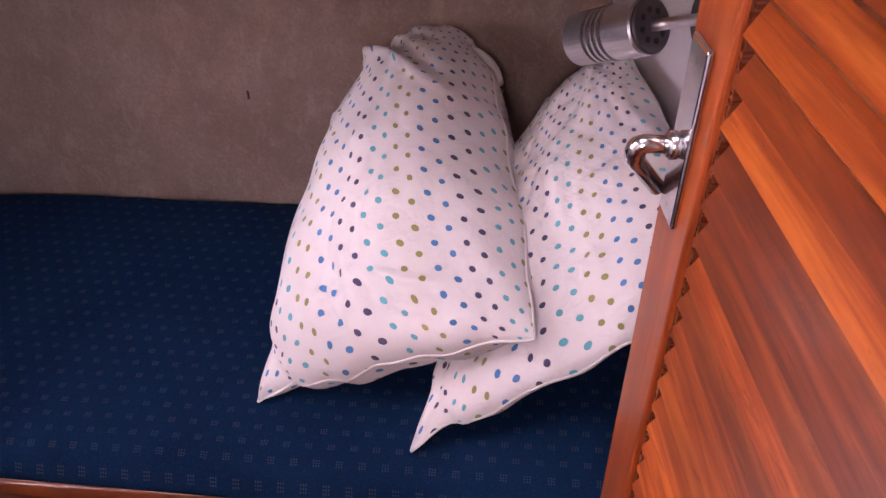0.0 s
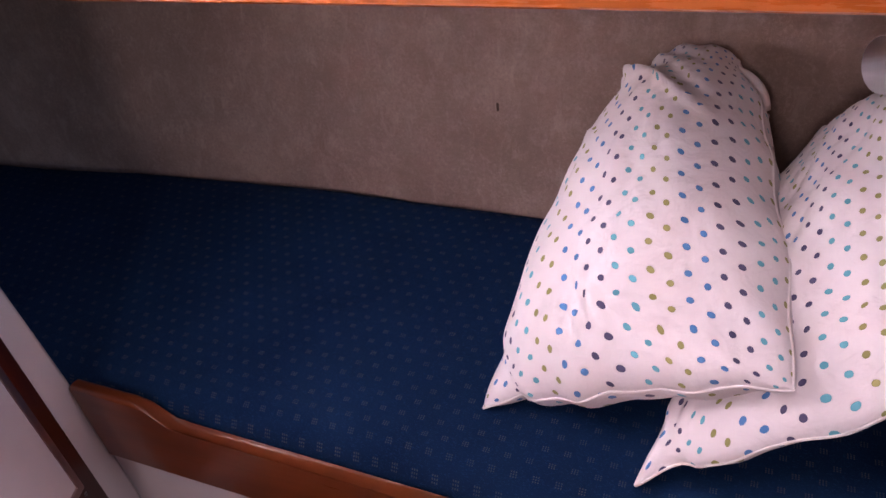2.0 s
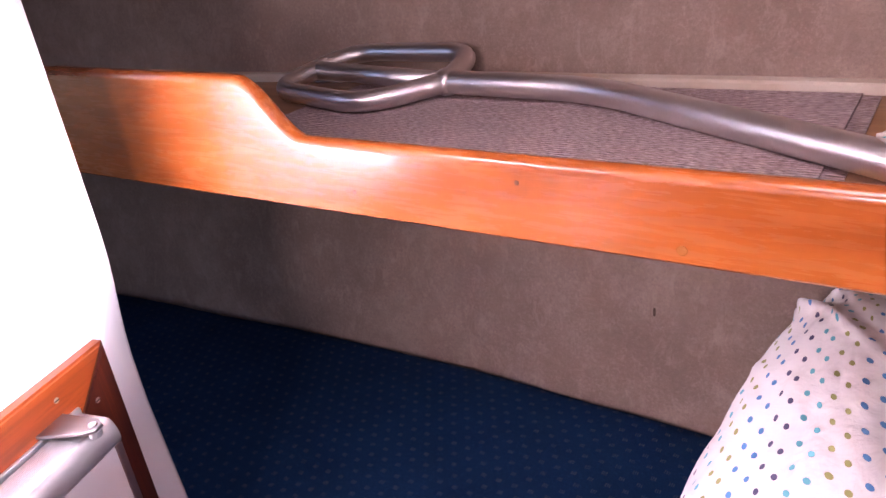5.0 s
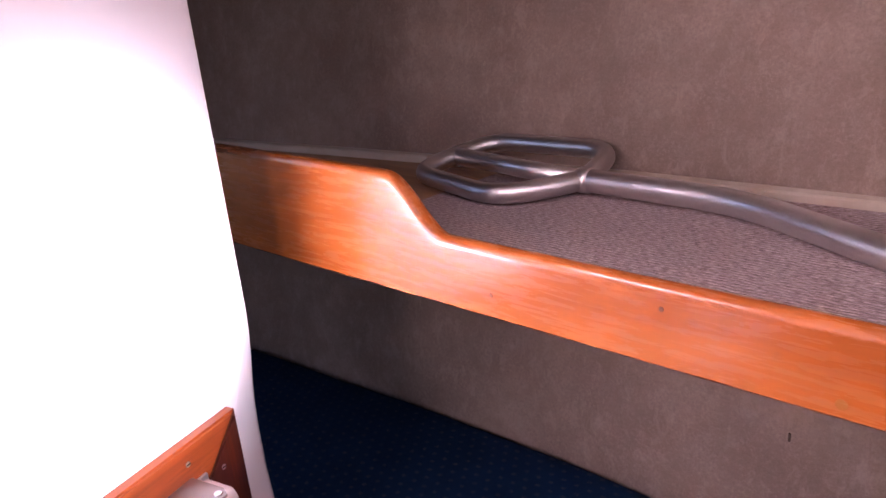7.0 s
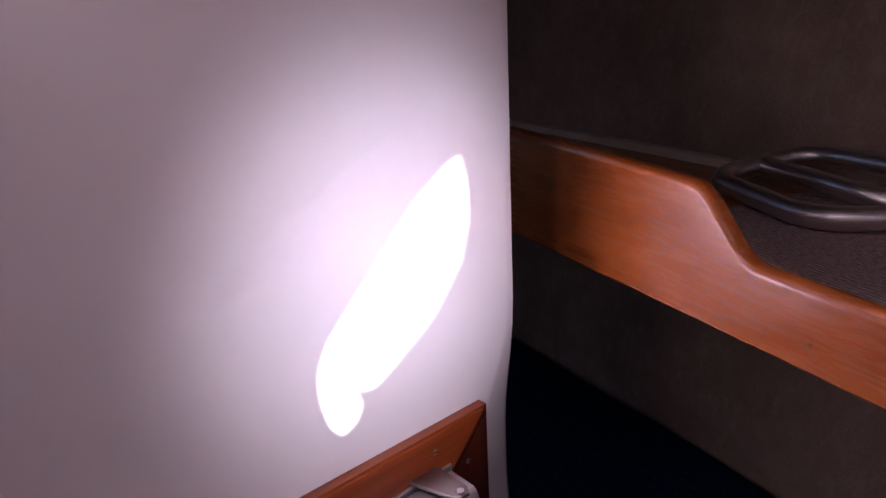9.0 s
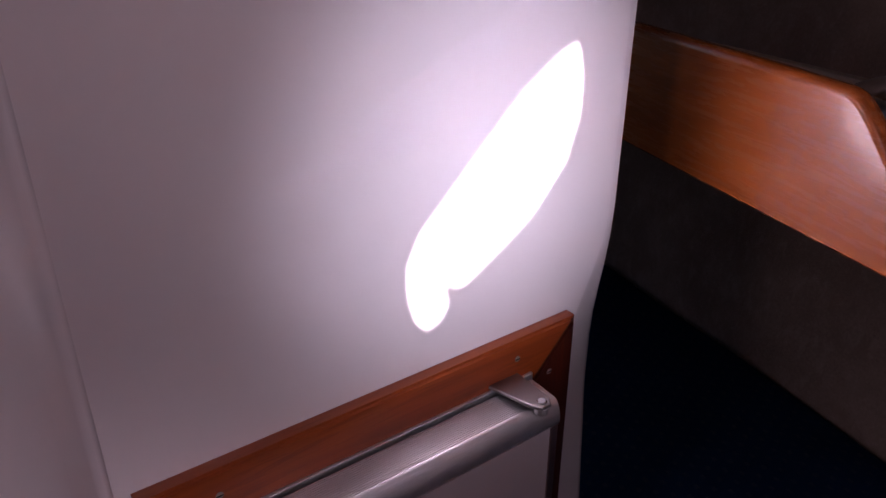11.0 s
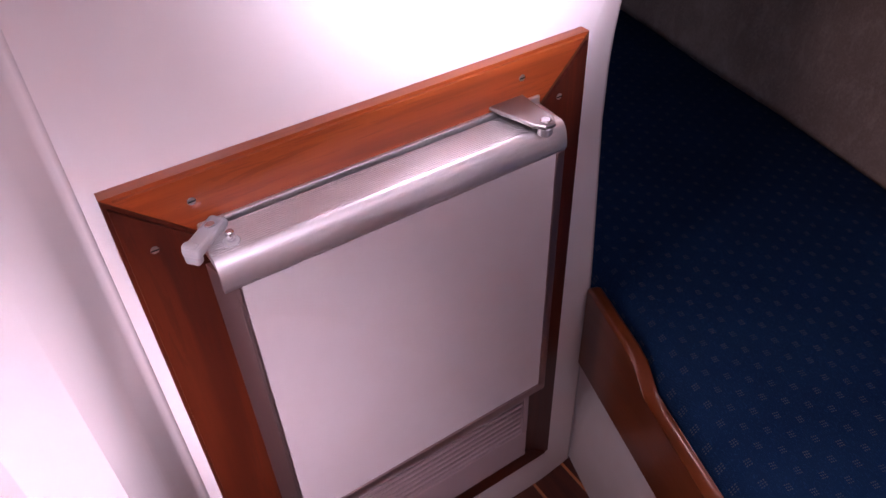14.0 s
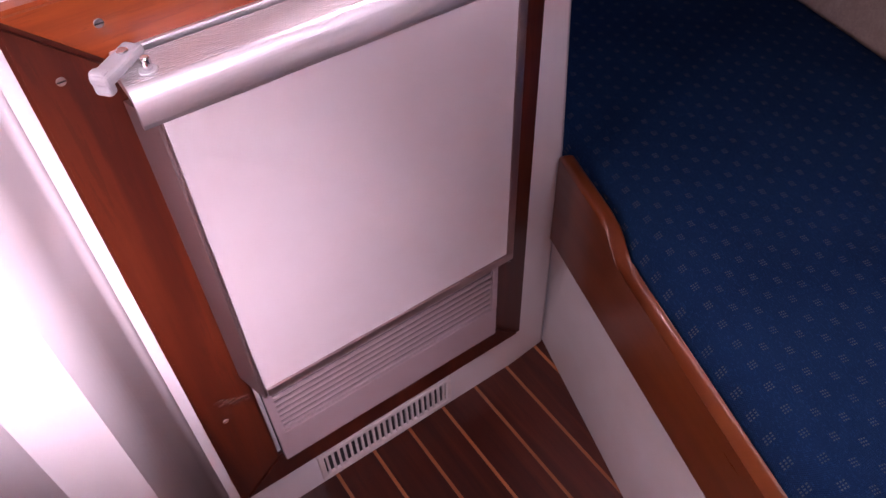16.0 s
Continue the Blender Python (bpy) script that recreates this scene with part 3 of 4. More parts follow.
def upper_fiddle():
    th = 0.025
    top = [(-0.80, 1.300), (0.10, 1.292), (0.180, 1.290)]
    for i in range(1, 17):
        t = i / 16
        e = t * t * (3 - 2 * t)
        top.append((0.180 + 0.105 * t, 1.290 - 0.074 * e))
    top += [(0.60, 1.216), (0.925, 1.217)]
    for i in range(1, 17):
        t = i / 16
        e = t * t * (3 - 2 * t)
        top.append((0.925 + 0.135 * t, 1.217 + 0.073 * e))
    top += [(1.43, 1.292)]
    bm = bmesh.new()
    d0, r = 0.126, 0.011
    low = lambda q: 1.114 + 0.016 * (q + 0.80) / 2.23
    arc = [(math.cos(a), math.sin(a)) for a in (math.pi / 2 * k / 6 for k in range(7))]
    prev = None
    for q, z in top:
        ring = [(d0 + th - 0.002, low(q)), (d0 + 0.003, low(q)), (d0, low(q) + 0.003)]
        ring += [(d0 + r - r * c, z - r + r * e) for c, e in arc]
        ring += [(d0 + th - r + r * c, z - r + r * e) for c, e in reversed(arc)]
        ring = [bm.verts.new((q, d, h)) for d, h in ring]
        k = len(ring)
        if prev:
            for j in range(k):
                f = bm.faces.new((prev[j], prev[(j + 1) % k], ring[(j + 1) % k], ring[j]))
                f.smooth = 3 <= j < k - 2
        else:
            bm.faces.new(ring)
        prev = ring
    bm.faces.new(prev)
    ob = part("shelf_fiddle", bm, WOOD)
    ob.matrix_world = BERTH
    tagged(ob, "orange-brown varnished fiddle board with a dipped centre along the shelf", "board")
    for s, z in ((0.755, 1.141), (0.952, 1.146)):
        part("plug", disc(bmesh.new(), (s, 0.1255, z), (0, 1, 0), 0.0052, 0.004, 18, 0.0003), WOOD_PLUG, ob, "round wooden plug")
    for s, z in ((0.36, 1.154), (0.585, 1.190)):
        part("knot", disc(bmesh.new(), (s, 0.1257, z), (0, 1, 0), 0.0028, 0.003, 12, 0.0003), WOOD_D, ob, "small dark knot")
    return ob


upper_fiddle()


def mat_piece(name, s0, s1, d0, d1, low, high, label):
    ob = part(name, slab(s0, s1, d0, d1, low, high), RUG)
    ob.matrix_world = BERTH
    return tagged(ob, label, "rug", "mats on the shelf")


mat_piece("rug", -0.085, 0.856, 0.172, 0.722, 0.0004, 0.004, "thin grey-brown ribbed mat under another mat")
mat_piece("rug", -0.085, 0.832, 0.170, 0.716, 0.0044, 0.009, "grey-pink ribbed mat on the shelf")


def tiller():
    r = 0.0200
    def P(s, d, lift=0.0):
        return Vector((s, d, shelf_z(s, d) + 0.0095 + r + lift))
    root = empty("emergency_tiller", BERTH @ pose(0, 0, 0), "stainless steel tube tiller with a looped handle lying on the mat", "tiller")
    ring = []
    corners = [P(*c) for c in ((-0.205, 0.545, 0.0), (0.090, 0.468, 0.0), (0.178, 0.607, 0.008), (0.160, 0.740, 0.033), (-0.145, 0.736, 0.033))]
    k = len(corners)
    for i, q in enumerate((0.075, 0.110, 0.030, 0.075, 0.070)):
        a, b, c = corners[i - 1], corners[i], corners[(i + 1) % k]
        e1, e2 = (a - b).normalized(), (c - b).normalized()
        q = min(q, (a - b).length * 0.48, (c - b).length * 0.48)
        for j in range(9):
            t = j / 8
            ring.append((b + e1 * q) * (1 - t) ** 2 + b * 2 * t * (1 - t) + (b + e2 * q) * t ** 2)
    part("loop_handle", sweep(bmesh.new(), ring, r * 0.95, 20, True), STEEL, root, smooth=True)
    part("crossbar", sweep(bmesh.new(), [P(-0.174, 0.645, 0.016), P(0.178, 0.607, 0.008)], r * 0.9, 20), STEEL, root, smooth=True)
    shaft = rounded([P(0.178, 0.607, 0.008), P(0.466, 0.603, 0.003), P(0.905, 0.361, 0.0)], 0.085, 12)
    part("shaft", sweep(bmesh.new(), shaft, r * 1.06, 26, False, False), STEEL, root, smooth=True)
    w = (shaft[1] - shaft[0]).normalized()
    part("weld_collar", sweep(bmesh.new(), [shaft[0] + w * q for q in (-0.012, -0.004, 0.006, 0.014)], [r * 1.12, r * 1.24, r * 1.23, r * 1.16], 22), STEEL, root, "rough weld bead", smooth=True)
    d = (Vector(shaft[-1]) - Vector(shaft[-2])).normalized()
    e = Vector(shaft[-1])
    part("shaft_lining", sweep(bmesh.new(), [e - d * 0.05, e - d * 0.012], r * 0.93, 22), BLACK, root, "black plug for the shade in the tube end")
    part("end_rim", sweep(bmesh.new(), [e - d * 0.012, e + d * 0.001, e + d * 0.001, e - d * 0.012], [r * 1.075, r * 1.075, r * 0.92, r * 0.92], 26, False, False), STEEL, root, smooth=False)
    return root


tiller()

# ---- pillows ----
def pillow(name, c00, c10, c11, c01, thick, wide, deep, label, seed, ears=0.035, sag=0.0, tuck=(0, 0, 0, 0), creases=(), arch=0.0):
    """A stuffed case between four corners: width runs c00 to c10, depth c00 to c01."""
    bm = bmesh.new()
    uv = bm.loops.layers.uv.new("UVMap")
    c00, c10, c11, c01 = (Vector(c) for c in (c00, c10, c11, c01))
    nrm = (c10 - c00).cross(c01 - c00).normalized()
    n = 84
    # grid lines crowd at the rim, and the print follows the length of the cloth
    SU = SV = [(1 - math.cos(math.pi * i / n)) / 2 for i in range(n + 1)]
    def cloth_lengths(width):
        out = [0.0]
        for a, b in zip(SU, SU[1:]):
            ha, hb = ((1 - (2 * q - 1) ** 2) ** 0.5 * thick * 0.42 for q in (a, b))
            out.append(out[-1] + math.hypot((b - a) * width, hb - ha))
        return out
    LU, LV = cloth_lengths((c10 - c00).length), cloth_lengths((c01 - c00).length)
    def place(i, j, side):
        u, v = SU[i], SV[j]
        p = c00 * (1 - u) * (1 - v) + c10 * u * (1 - v) + c11 * u * v + c01 * (1 - u) * v
        mid = (c00 + c10 + c11 + c01) / 4
        bu, bv = 1 - (2 * u - 1) ** 2, 1 - (2 * v - 1) ** 2
        b = (bu ** 0.5) * (bv ** 0.5)
        # straight sides draw in between the ears
        pin = 1 - ears * (bu * (1 - bv) ** 3 + bv * (1 - bu) ** 3) * 2.0
        p = mid + (p - mid) * pin
        for k, (cu, cv) in zip(tuck, ((1 - u, 1 - v), (u, 1 - v), (u, v), (1 - u, v))):
            p = p + (mid - p) * k * (cu * cv) ** 5
        # the ear of the case stands off from the stuffing
        p = p + (mid - p) * 0.055 * math.exp(-(((1 - u) * (1 - v) - 0.86) / 0.055) ** 2)
        p = p + Vector(noise.noise_vector(Vector((u * 3.2 + seed, v * 3.6, 0.5)))) * 0.008
        near = max(0.0, 1 - min(u, v, 1 - u, 1 - v) / 0.10)
        p = p + Vector(noise.noise_vector(Vector((u * 8.5 + seed, v * 8.5, 1.5)))) * 0.011 * near
        w = 0.010 * noise.noise(Vector((u * 4.3 + seed, v * 4.9, side * 3.0)))
        cr = noise.noise(Vector((u * 9 + seed * 2, v * 6, side * 5.0)))
        w += 0.008 * (abs(cr) ** 0.5 - 0.4)
        rim = max(0.0, 1 - min(u, v, 1 - u, 1 - v) / 0.16)
        fold = math.sin(26 * (u + v * 0.35) + 5 * noise.noise(Vector((u * 3, v * 3, seed)))) * 0.0065 * rim * (1 - abs(2 * rim - 1))
        for u0, v0, u1, v1, hgt, wid in creases:
            if side == 1:
                du, dv = u1 - u0, v1 - v0
                t = max(0.0, min(1.0, ((u - u0) * du + (v - v0) * dv) / (du * du + dv * dv)))
                gap = math.hypot(u - u0 - du * t, v - v0 - dv * t)
                w += hgt * math.exp(-(gap / wid) ** 2) * math.sin(math.pi * (0.12 + 0.76 * t))
        off = thick * b * side * 0.5 + (w * (0.25 + b) + fold) * side * min(1.0, b * 3)
        return p + nrm * off + Vector((0, 0, arch * bu * (1 - v) ** 4 - sag * bu * bv))
    grids = []
    for side in (1, -1):
        grids.append([[bm.verts.new(place(i, j, side)) for j in range(n + 1)] for i in range(n + 1)])
    for g, side in zip(grids, (1, -1)):
        for i in range(n):
            for j in range(n):
                f = bm.faces.new((g[i][j], g[i + 1][j], g[i + 1][j + 1], g[i][j + 1]))
                for l, (a, b) in zip(f.loops, ((i, j), (i + 1, j), (i + 1, j + 1), (i, j + 1))):
                    l[uv].uv = (LU[a] + (wide if side == 1 else wide + 0.7), LV[b] + deep)
    bmesh.ops.remove_doubles(bm, verts=bm.verts, dist=0.0004)
    rim_pts = [place(i, 0, 1) for i in range(2, n, 2)] + [place(n, j, 1) for j in range(2, n, 2)] + [place(n - i, n, 1) for i in range(2, n, 2)] + [place(0, n - j, 1) for j in range(2, n, 2)]
    ob = part(name, bm, DOTS, smooth=True)
    tagged(ob, label, "pillow", "pillows")
    seam = part("seam", sweep(bmesh.new(), rim_pts, 0.0022, 6, True), SEAM, ob, "sewn white edge", smooth=True)
    return ob


front = pillow("pillow", (-0.100, 0.728, 0.508), (0.258, 0.570, 0.728), (0.340, 1.150, 0.845), (0.236, 1.210, 0.800),
       0.335, 0.44, 0.66, "plump white pillow with coloured dots leaning on another pillow", 1.7, -0.022, 0.0, (0.02, 0, 0.16, 0.03),
       ((0.50, 0.03, 0.44, 0.17, -0.020, 0.030), (0.57, 0.06, 0.52, 0.15, 0.012, 0.022), (0.60, 0.07, 0.86, 0.05, -0.010, 0.020), (0.16, 0.78, 0.58, 0.72, 0.018, 0.014), (0.20, 0.84, 0.60, 0.78, -0.016, 0.022),
        (0.58, 0.72, 0.90, 0.60, 0.016, 0.012), (0.62, 0.77, 0.92, 0.66, -0.012, 0.018), (0.44, 0.14, 0.52, 0.03, 0.016, 0.016), (0.40, 0.16, 0.47, 0.05, -0.014, 0.014), (0.55, 0.12, 0.80, 0.09, 0.010, 0.014), (0.30, 0.90, 0.85, 0.84, -0.010, 0.025), (0.10, 0.62, 0.45, 0.52, 0.005, 0.02), (0.10, 0.08, 0.30, 0.05, -0.010, 0.03)), 0.032)
flap = rounded([(0.275, 1.140, 0.834), (0.318, 1.120, 0.828), (0.338, 1.095, 0.795), (0.336, 1.085, 0.755), (0.322, 1.080, 0.720)], 0.03, 5)
fk = len(flap)
part("turned_case_end", sweep(bmesh.new(), flap, [0.006 + 0.014 * math.sin(math.pi * (0.08 + 0.84 * i / (fk - 1))) for i in range(fk)], 16),
     SEAM, front, "turned-over empty end of the white case", smooth=True)
nub = [(0.158, 1.100, 0.826), (0.168, 1.100, 0.829), (0.184, 1.098, 0.828), (0.205, 1.095, 0.818)]
part("case_corner", sweep(bmesh.new(), nub, [0.004, 0.009, 0.015, 0.018], 12), SEAM, front, "small pushed-in corner of the case", smooth=True)
pillow("pillow", (0.100, 0.598, 0.508), (0.480, 0.545, 0.790), (0.507, 0.930, 0.882), (0.404, 1.020, 0.793),
       0.15, 0.50, 0.44, "white pillow with coloured dots propped against the bulkhead", 5.2, -0.02, 0.0, (0.02, 0, 0.01, 0.05),
       ((0.06, 0.05, 0.12, 0.22, -0.014, 0.03), (0.35, 0.06, 0.50, 0.20, -0.010, 0.03), (0.20, 0.10, 0.42, 0.06, 0.008, 0.02)))
up = pillow("pillow", (0.925, 0.340, 1.140), (1.360, 0.320, 1.145), (1.340, 0.690, 1.130), (0.905, 0.690, 1.125),
            0.17, 0.46, 0.38, "white pillow with coloured dots lying on the shelf", 8.4)
up.matrix_world = BERTH @ Matrix.Translation((-0.035, 0, 0.052))

# ---- louvred door ----
DOOR = pose(0.2575, 0.3570, 0.0, 0, 0, -10.15)


def louvred_door():
    """Local y runs from the free edge (0) back to the hinges (negative), local x away from the berth side."""
    root = empty("louvred_door", DOOR, "open orange-brown varnished wooden louvred door with a chrome lever handle", "door")
    H0, H1, W = 0.28, 1.62, 0.60
    part("stile", boxed((0, -0.056, H0), (0.026, 0.0, H1), 0.0025), WOOD_V, root)
    part("stile", boxed((0, -W, H0), (0.026, -W + 0.05, H1), 0.0025), WOOD_V, root)
    part("rail", boxed((0.0, -W + 0.05, H0), (0.024, -0.0562, H0 + 0.06), 0.002), WOOD_DOOR, root)
    part("rail", boxed((0.0, -W + 0.05, H1 - 0.06), (0.024, -0.0562, H1), 0.002), WOOD_DOOR, root)
    part("groove_moulding", boxed((0.004, -0.0615, H0 + 0.06), (0.022, -0.0562, H1 - 0.06), 0.001), WOOD_D, root, "dark narrow moulding")
    # each slat leans, its lower edge towards the cabin side
    z = H0 + 0.075
    while z < H1 - 0.085:
        bm = prism([(0.001, z), (0.006, z - 0.006), (0.026, z + 0.030), (0.021, z + 0.036)], 1, -W + 0.051, -0.062)
        part("slat", bm, WOOD_DOOR, root)
        z += 0.0247
    part("backing", boxed((0.026, -W + 0.05, H0 + 0.06), (0.030, -0.062, H1 - 0.06)), WOOD_D, root)
    plate = part("handle_plate", boxed((-0.0045, -0.0410, 1.086), (-0.0002, -0.0120, 1.201), 0.0022, 3), CHROME, root, "chrome handle plate")
    part("screw", disc(bmesh.new(), (-0.0045, -0.0265, 1.190), (1, 0, 0), 0.003, 0.002, 14, 0.0005), STEEL, plate)
    part("screw", disc(bmesh.new(), (-0.0045, -0.0265, 1.097), (1, 0, 0), 0.003, 0.002, 14, 0.0005), STEEL, plate)
    part("rose", disc(bmesh.new(), (-0.004, -0.0265, 1.138), (-1, 0, 0), 0.0085, 0.008, 20, 0.002), CHROME, root, "round chrome boss", smooth=True)
    lever = rounded([(-0.006, -0.0265, 1.138), (-0.0275, -0.0235, 1.138), (-0.0275, -0.020, 1.126), (-0.006, -0.009, 1.096)], 0.006, 5)
    k = len(lever)
    part("lever", sweep(bmesh.new(), lever, [0.0052 + 0.0012 * math.sin(math.pi * i / (k - 1)) for i in range(k)], 14), CHROME, root, "bent chrome lever", smooth=True)
    return root


louvred_door()

# ---- reading lamp ----
def reading_lamp():
    root = empty("reading_lamp", pose(0.540, 0.80, 0.99), "satin metal cylindrical reading lamp on an arm on the bulkhead", "lamp")
    ax = Vector((0.041, -0.080, 0.044)).normalized()
    a = Vector((0.365, 0.790, 0.992)) - root.matrix_world.translation
    rad, ln = 0.0310, 0.104
    prof = [(0.0, rad - 0.002), (0.002, rad)]
    for i in range(4):
        c = 0.034 + i * 0.0085
        prof += [(c - 0.0025, rad), (c - 0.0023, rad - 0.005), (c + 0.0023, rad - 0.005), (c + 0.0025, rad)]
    prof += [(ln - 0.002, rad), (ln, rad - 0.002)]
    part("shade", sweep(bmesh.new(), [a + ax * s for s, r in prof], [r for s, r in prof], 40), LAMP_M, root, "satin cylinder with four turned grooves", smooth=False)
    # dark discs fill the grooves, painting in their shade
    for i in range(4):
        c = a + ax * (0.034 + i * 0.0085)
        part("groove_ring", disc(bmesh.new(), c - ax * 0.0019, ax, rad - 0.0026, 0.0038, 36), GREY_DARK, root)
    end = part("end_cap", disc(bmesh.new(), a + ax * ln, ax, rad - 0.001, 0.006, 32, 0.002), GREY_DARK, root, "dark slotted end cap")
    side = ax.cross(Vector((0, 0, 1))).normalized()
    up = side.cross(ax)
    for i in range(8):
        q = 2 * math.pi * i / 8
        c = a + ax * (ln + 0.0055) + (side * math.cos(q) + up * math.sin(q)) * 0.017
        part("slot", disc(bmesh.new(), c, ax, 0.0035, 0.0012, 10), BLACK, end)
    tip = a + ax * (ln + 0.005)
    arm = [tip, tip + ax * 0.012 + Vector((0.012, 0.0, 0.0)), tip + Vector((0.085, 0.030, -0.012)), Vector((-0.006, 0.0, 0.03))]
    part("arm", sweep(bmesh.new(), rounded(arm, 0.02, 5), 0.0065, 16), LAMP_M, root, smooth=True)
    base = part("base", disc(bmesh.new(), (0.005, 0, 0), (-1, 0, 0), 0.045, 0.014, 32, 0.004), GREY_DARK, root, "round dark wall base", smooth=False)
    part("switch", sweep(bmesh.new(), [(-0.009, -0.01, -0.032), (-0.030, -0.012, -0.034)], 0.0025, 10), CHROME, base, "small toggle switch")
    return root


GREY_DARK = paint_mat("dark_grey_enamel_and_groove_shade", (0.055, 0.05, 0.055), 0.4, 0.1)
reading_lamp()

# ---- fridge in its wooden frame ----
FX = WALL_X


def fridge_frame():
    root = empty("fridge_frame", pose(FX, 0.45, 0.125), "red-brown varnished wooden frame with mitred corners round the fridge", "frame")
    y0, y1, z0, z1 = 0.166 - 0.45, 0.727 - 0.45, 0.0, 0.842
    wl, wr, wt, wb = 0.078, 0.070, 0.072, 0.068
    def board(pts, m, name):
        bm = prism(pts, 0, 0.0005, 0.019, 0.0)
        es = [e for e in bm.edges if all(v.co.x > 0.018 for v in e.verts)]
        bmesh.ops.bevel(bm, geom=es, offset=0.004, segments=2, affect="EDGES")
        return part(name, bm, m, root)
    g = 0.0004
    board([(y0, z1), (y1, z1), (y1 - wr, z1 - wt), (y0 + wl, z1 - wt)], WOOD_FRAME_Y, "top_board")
    # bottom and side boards take a darker wood, shade put into its colour
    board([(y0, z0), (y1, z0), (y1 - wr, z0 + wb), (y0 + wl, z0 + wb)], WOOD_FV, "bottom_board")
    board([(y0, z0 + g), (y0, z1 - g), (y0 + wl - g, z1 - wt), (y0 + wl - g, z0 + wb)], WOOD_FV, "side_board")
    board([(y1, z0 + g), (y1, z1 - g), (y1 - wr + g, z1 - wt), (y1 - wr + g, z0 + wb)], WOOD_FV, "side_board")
    for y, z in ((0.240, 0.937), (0.626, 0.940), (0.195, 0.900), (0.684, 0.897), (0.195, 0.35), (0.690, 0.35)):
        s = part("screw", disc(bmesh.new(), (0.0185, y - 0.45, z - 0.125), (1, 0, 0), 0.0042, 0.0012, 16, 0.0005), SCREW_M, root, "small steel screw head")
        part("screw_slot", boxed((0.0195, y - 0.4538, z - 0.1256), (0.0203, y - 0.4462, z - 0.1244)), BLACK, s)
    scuff = bmesh.new()
    for i in range(9):
        y, z = 0.197 + 0.0045 * i, 0.392 - 0.0026 * i + random.uniform(-0.006, 0.006)
        w = random.uniform(0.003, 0.008)
        box(scuff, (0.0186, y - 0.45 - w, z - 0.125 - 0.0012), (0.0194, y - 0.45 + w, z - 0.125 + random.uniform(0.001, 0.004)))
    part("scuff", scuff, SCUFF, root, "pale worn scuff through the varnish")
    return root


SCUFF = paint_mat("worn_varnish", (0.12, 0.055, 0.045), 0.6, 0.4, 0.0, 90.0)
WOOD_FV = wood_mat("dark_red_shaded_frame_wood", (0.034, 0.0045, 0.0018), (0.062, 0.009, 0.0025), (0.105, 0.017, 0.004), grain=(14, 14, 1.2), rough=0.38, coat=0.15, vary=0.1)
SCREW_M = metal_mat("dull_screw_steel", (0.40, 0.38, 0.37), 0.4)
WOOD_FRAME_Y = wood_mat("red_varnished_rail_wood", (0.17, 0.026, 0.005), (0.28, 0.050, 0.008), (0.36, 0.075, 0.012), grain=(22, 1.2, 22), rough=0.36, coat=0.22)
fridge_frame()


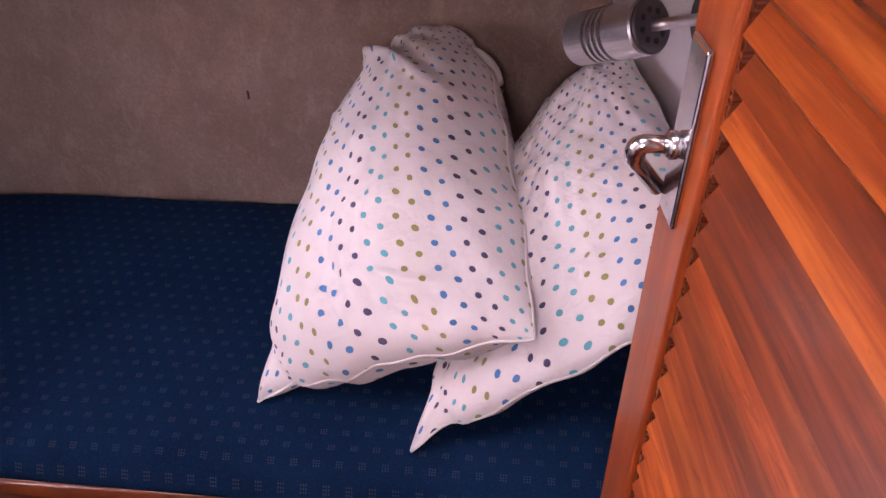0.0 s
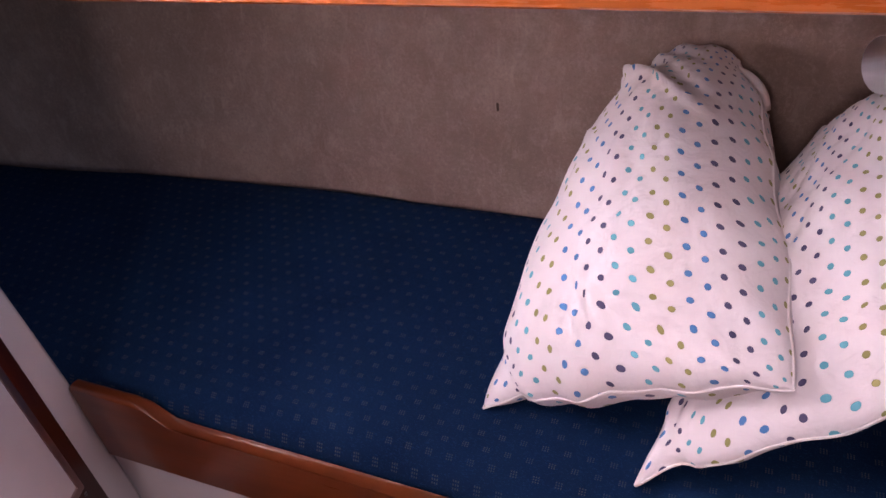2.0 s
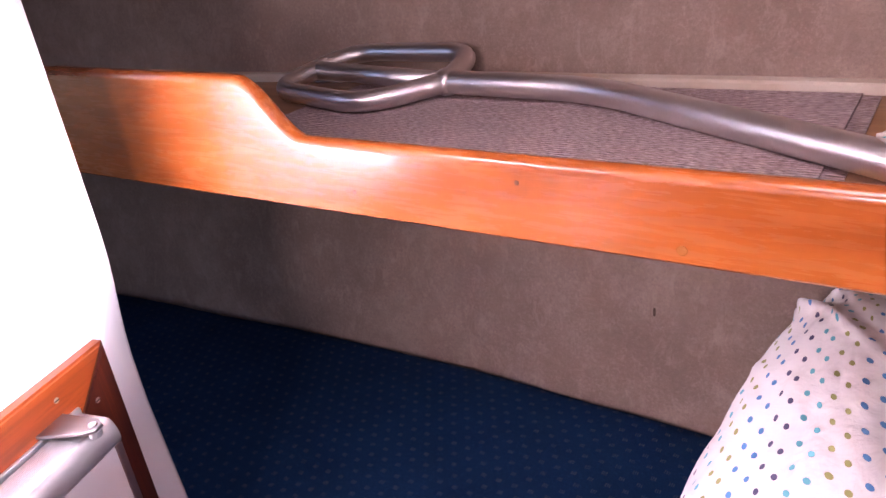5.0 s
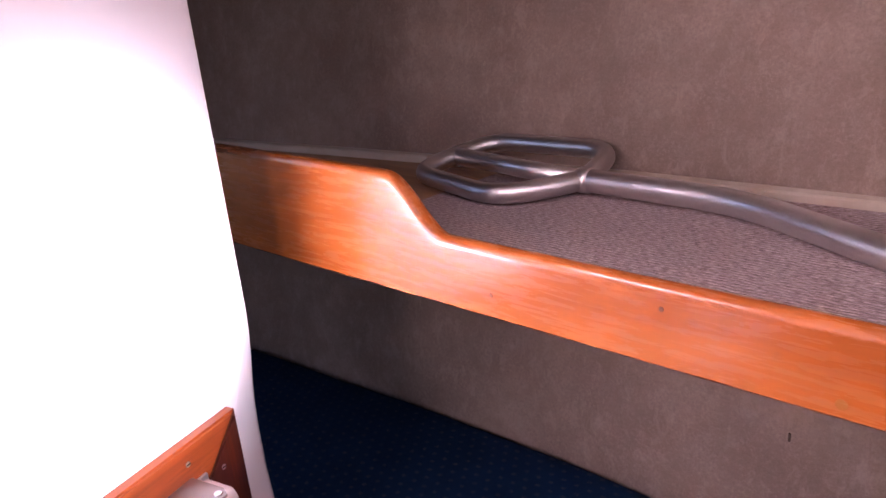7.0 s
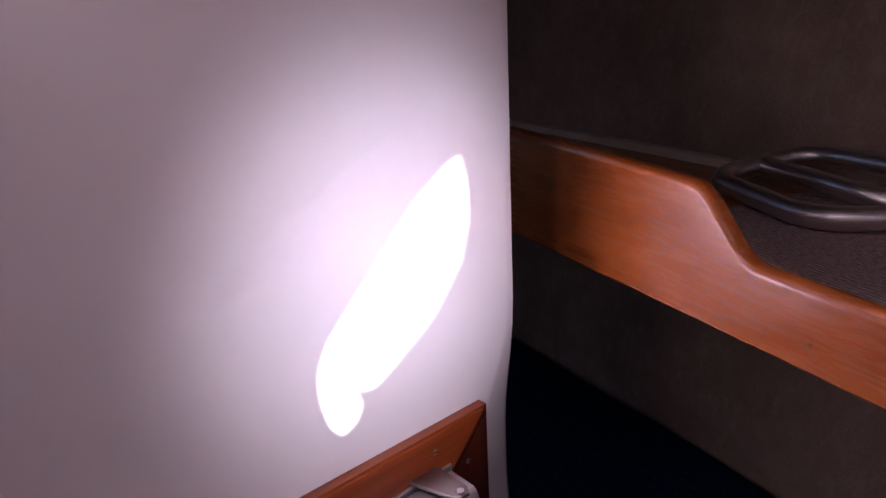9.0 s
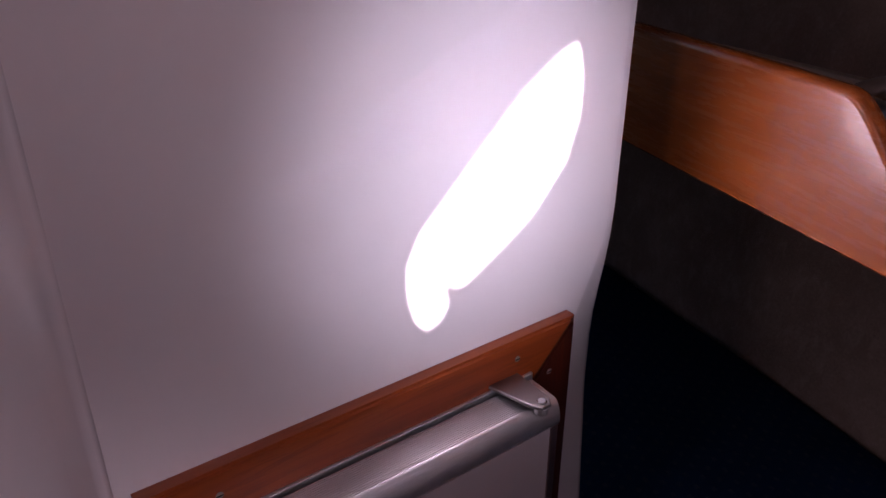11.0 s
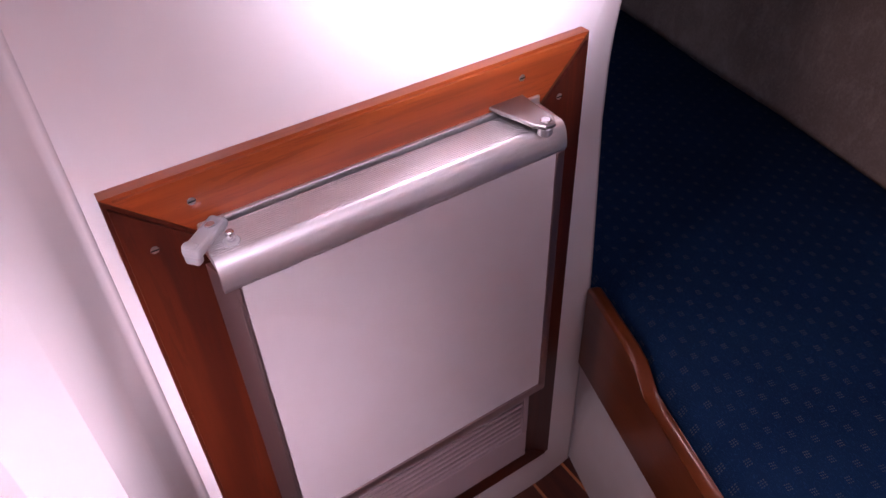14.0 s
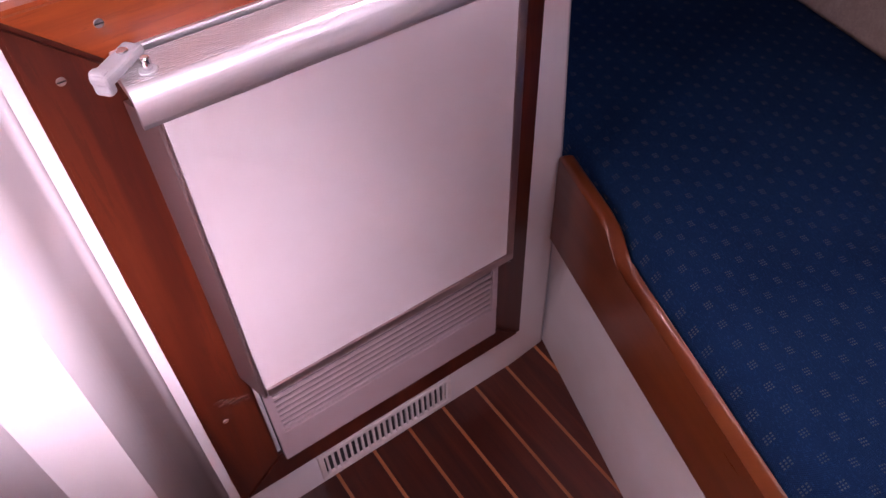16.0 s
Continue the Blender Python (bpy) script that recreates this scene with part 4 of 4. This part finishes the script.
def fridge():
    root = empty("refrigerator", pose(-0.80, 0.45, 0.19), "built-in fridge with pale laminate door and aluminium edges, closed", "fridge")
    o = Vector((-0.80, 0.45, 0.19))
    def L(x, y, z):
        return (x - o.x, y - o.y, z - o.z)
    part("body", boxed(L(-1.25, 0.232, 0.195), L(-0.800, 0.662, 0.898)), GREY_PL, root, "grey fridge housing")
    part("flange", boxed(L(-0.800, 0.238, 0.896), L(-0.7895, 0.652, 0.911), 0.002), ALU, root, "grey aluminium flange")
    y0, y1 = 0.234, 0.645
    door = part("door", boxed(L(-0.784, 0.252, 0.438), L(-0.7385, y1 - 0.006, 0.894)), GREY_PL, root, "pale fridge door")
    part("panel", boxed(L(-0.7383, 0.2497, 0.452), L(-0.7350, y1 - 0.010, 0.870), 0.0008, 1), LAMINATE, door, "pale pinkish white laminate panel")
    # top extrusion: ribbed flat, then a rounded nose
    top = []
    xs, xe = -0.785, -0.745
    ribs = 14
    top.append((xs, 0.892))
    for i in range(ribs):
        a = xs + (xe - xs) * i / ribs
        w = (xe - xs) / ribs
        zz = 0.906 - 0.002 * i / ribs
        top += [(a, zz), (a + w * 0.62, zz), (a + w * 0.66, zz - 0.0007), (a + w * 0.96, zz - 0.0007)]
    for i in range(13):
        q = math.radians(90 - 95 * i / 12)
        top.append((-0.745 + 0.0140 * math.cos(q), 0.876 + 0.028 * math.sin(q)))
    top += [(-0.7335, 0.868), (-0.739, 0.868), (-0.739, 0.892)]
    part("top_edge", prism([(x - o.x, z - o.z) for x, z in top], 1, y0 - o.y, y1 - o.y), ALU, door, "ribbed aluminium top edge")
    # edge strips: the brown reflection of the wood is put into their colour
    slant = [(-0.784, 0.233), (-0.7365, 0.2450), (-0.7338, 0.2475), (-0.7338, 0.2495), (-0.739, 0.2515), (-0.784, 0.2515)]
    part("side_edge", prism([(x - o.x, y - o.y) for x, y in slant], 2, 0.436 - o.z, 0.869 - o.z), ALU_D, door, "slanting aluminium edge strip, brown reflection in its colour")
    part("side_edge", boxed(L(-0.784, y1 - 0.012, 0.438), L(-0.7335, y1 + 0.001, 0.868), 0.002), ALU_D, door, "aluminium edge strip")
    part("bottom_edge", boxed(L(-0.784, 0.2518, 0.436), L(-0.7332, y1, 0.4515), 0.002), ALU_D, door, "aluminium bottom edge strip, brown reflection in its colour")
    # grille below the door
    # black base plate puts the shade of the slots into its colour
    gr = part("grille", boxed(L(-0.800, 0.250, 0.196), L(-0.785, 0.655, 0.434)), BLACK, root, "pink-grey plastic grille with fine slots")
    part("grille_band", boxed(L(-0.785, 0.250, 0.389), L(-0.7785, 0.655, 0.434), 0.001, 1), GRILLE_M, gr)
    part("grille_band", boxed(L(-0.785, 0.250, 0.196), L(-0.7785, 0.655, 0.268), 0.001, 1), GRILLE_M, gr)
    for y0g, y1g in ((0.250, 0.262), (0.645, 0.655)):
        part("grille_side", boxed(L(-0.785, y0g, 0.268), L(-0.7785, y1g, 0.389)), GRILLE_M, gr)
    for i in range(9):
        z = 0.2712 + i * 0.0131
        part("grille_rib", boxed(L(-0.785, 0.262, z), L(-0.7810, 0.645, z + 0.0072), 0.0008, 1), GRILLE_M, gr)
    # catch with its lever on the opening side
    c = part("catch", boxed(L(-0.794, 0.231, 0.9075), L(-0.740, 0.250, 0.9175), 0.003, 2), GREY_PL, root, "grey plastic door catch")
    c.matrix_basis = Matrix.Translation(Vector(L(-0.770, 0.240, 0.91))) @ Euler((0, 0, radians(-50))).to_matrix().to_4x4() @ Matrix.Translation(-Vector(L(-0.770, 0.240, 0.91)))
    part("catch_screw", disc(bmesh.new(), L(-0.778, 0.2405, 0.9172), (0, 0, 1), 0.0052, 0.0022, 16, 0.0008), CHROME, c)
    part("catch_hook", boxed(L(-0.752, 0.230, 0.897), L(-0.742, 0.246, 0.919), 0.003, 2), GREY_PL, c)
    part("catch_pin", disc(bmesh.new(), L(-0.757, 0.258, 0.903), (0, 0, 1), 0.0042, 0.014, 14, 0.001), CHROME, root, "short steel pin")
    part("pin_base", disc(bmesh.new(), L(-0.757, 0.258, 0.903), (0, 0, 1), 0.0085, 0.003, 18, 0.001), GREY_PL, root, "round grey pin base")
    # hinge bracket
    br = prism([(-0.800 - o.x, 0.578 - o.y), (-0.800 - o.x, 0.628 - o.y), (-0.735 - o.x, 0.626 - o.y), (-0.722 - o.x, 0.618 - o.y), (-0.722 - o.x, 0.604 - o.y), (-0.735 - o.x, 0.596 - o.y)], 2, 0.9135 - o.z, 0.9185 - o.z, 0.0015, 2)
    h = part("hinge_bracket", br, SCREW_M, root, "tapered metal hinge bracket")
    part("hinge_screw", disc(bmesh.new(), L(-0.731, 0.611, 0.918), (0, 0, 1), 0.0062, 0.0035, 18, 0.0012), CHROME, h)
    part("hinge_bush", disc(bmesh.new(), L(-0.731, 0.611, 0.903), (0, 0, 1), 0.0085, 0.010, 18, 0.001), ALU, root)
    return root


ALU_D = metal_mat("reflection_tinted_aluminium_strip", (0.42, 0.31, 0.30), 0.45, (1, 1, 0.04), 0.0, 0.1, 0.0)
fridge()


def air_vent():
    root = empty("air_vent", pose(FX, 0.437, 0.018), "cream plastic air vent with upright slats low on the bulkhead", "vent")
    w, h = 0.275, 0.082
    # solid black sheet stands in for the shaded duct
    part("backing", boxed((0.0005, -w / 2 + 0.004, 0.004), (0.002, w / 2 - 0.004, h - 0.004)), BLACK, root, "black sheet for the shade behind the slats")
    for lo, hi in (((0.0005, -w / 2, 0), (0.009, w / 2, 0.012)), ((0.0005, -w / 2, h - 0.010), (0.009, w / 2, h)),
                   ((0.0005, -w / 2, 0.012), (0.009, -w / 2 + 0.010, h - 0.010)), ((0.0005, w / 2 - 0.010, 0.012), (0.009, w / 2, h - 0.010))):
        part("frame_bar", boxed(lo, hi, 0.0015, 1), VENT_M, root)
    n = 22
    for i in range(n):
        y = -w / 2 + 0.010 + (w - 0.020) * (i + 0.5) / n
        part("slat", boxed((0.002, y - 0.0019, 0.012), (0.0075, y + 0.0019, h - 0.010)), VENT_M, root)
    return root


air_vent()

# ---- sole ----
sole = part("floor", boxed((-0.86, -0.95, -0.04), (0.545, 0.85, -0.004)), WOOD_HOLLY)
tagged(sole, "teak cabin sole with pale holly strips between the planks", "floor", kind="structure")
plank_y = 0.327
while plank_y > -0.94:
    plank_y -= 0.0772
while plank_y < 0.84:
    a = max(plank_y + 0.0032, -0.948)
    b = min(plank_y + 0.0772 - 0.0032, 0.848)
    part("plank", boxed((-0.855, a, -0.004), (0.555, b, 0.0), 0.0006, 1), WOOD_FLOOR, sole)
    part("holly_strip", boxed((-0.855, plank_y - 0.003, -0.004), (0.555, plank_y + 0.003, -0.0003)), WOOD_HOLLY, sole)
    plank_y += 0.0772
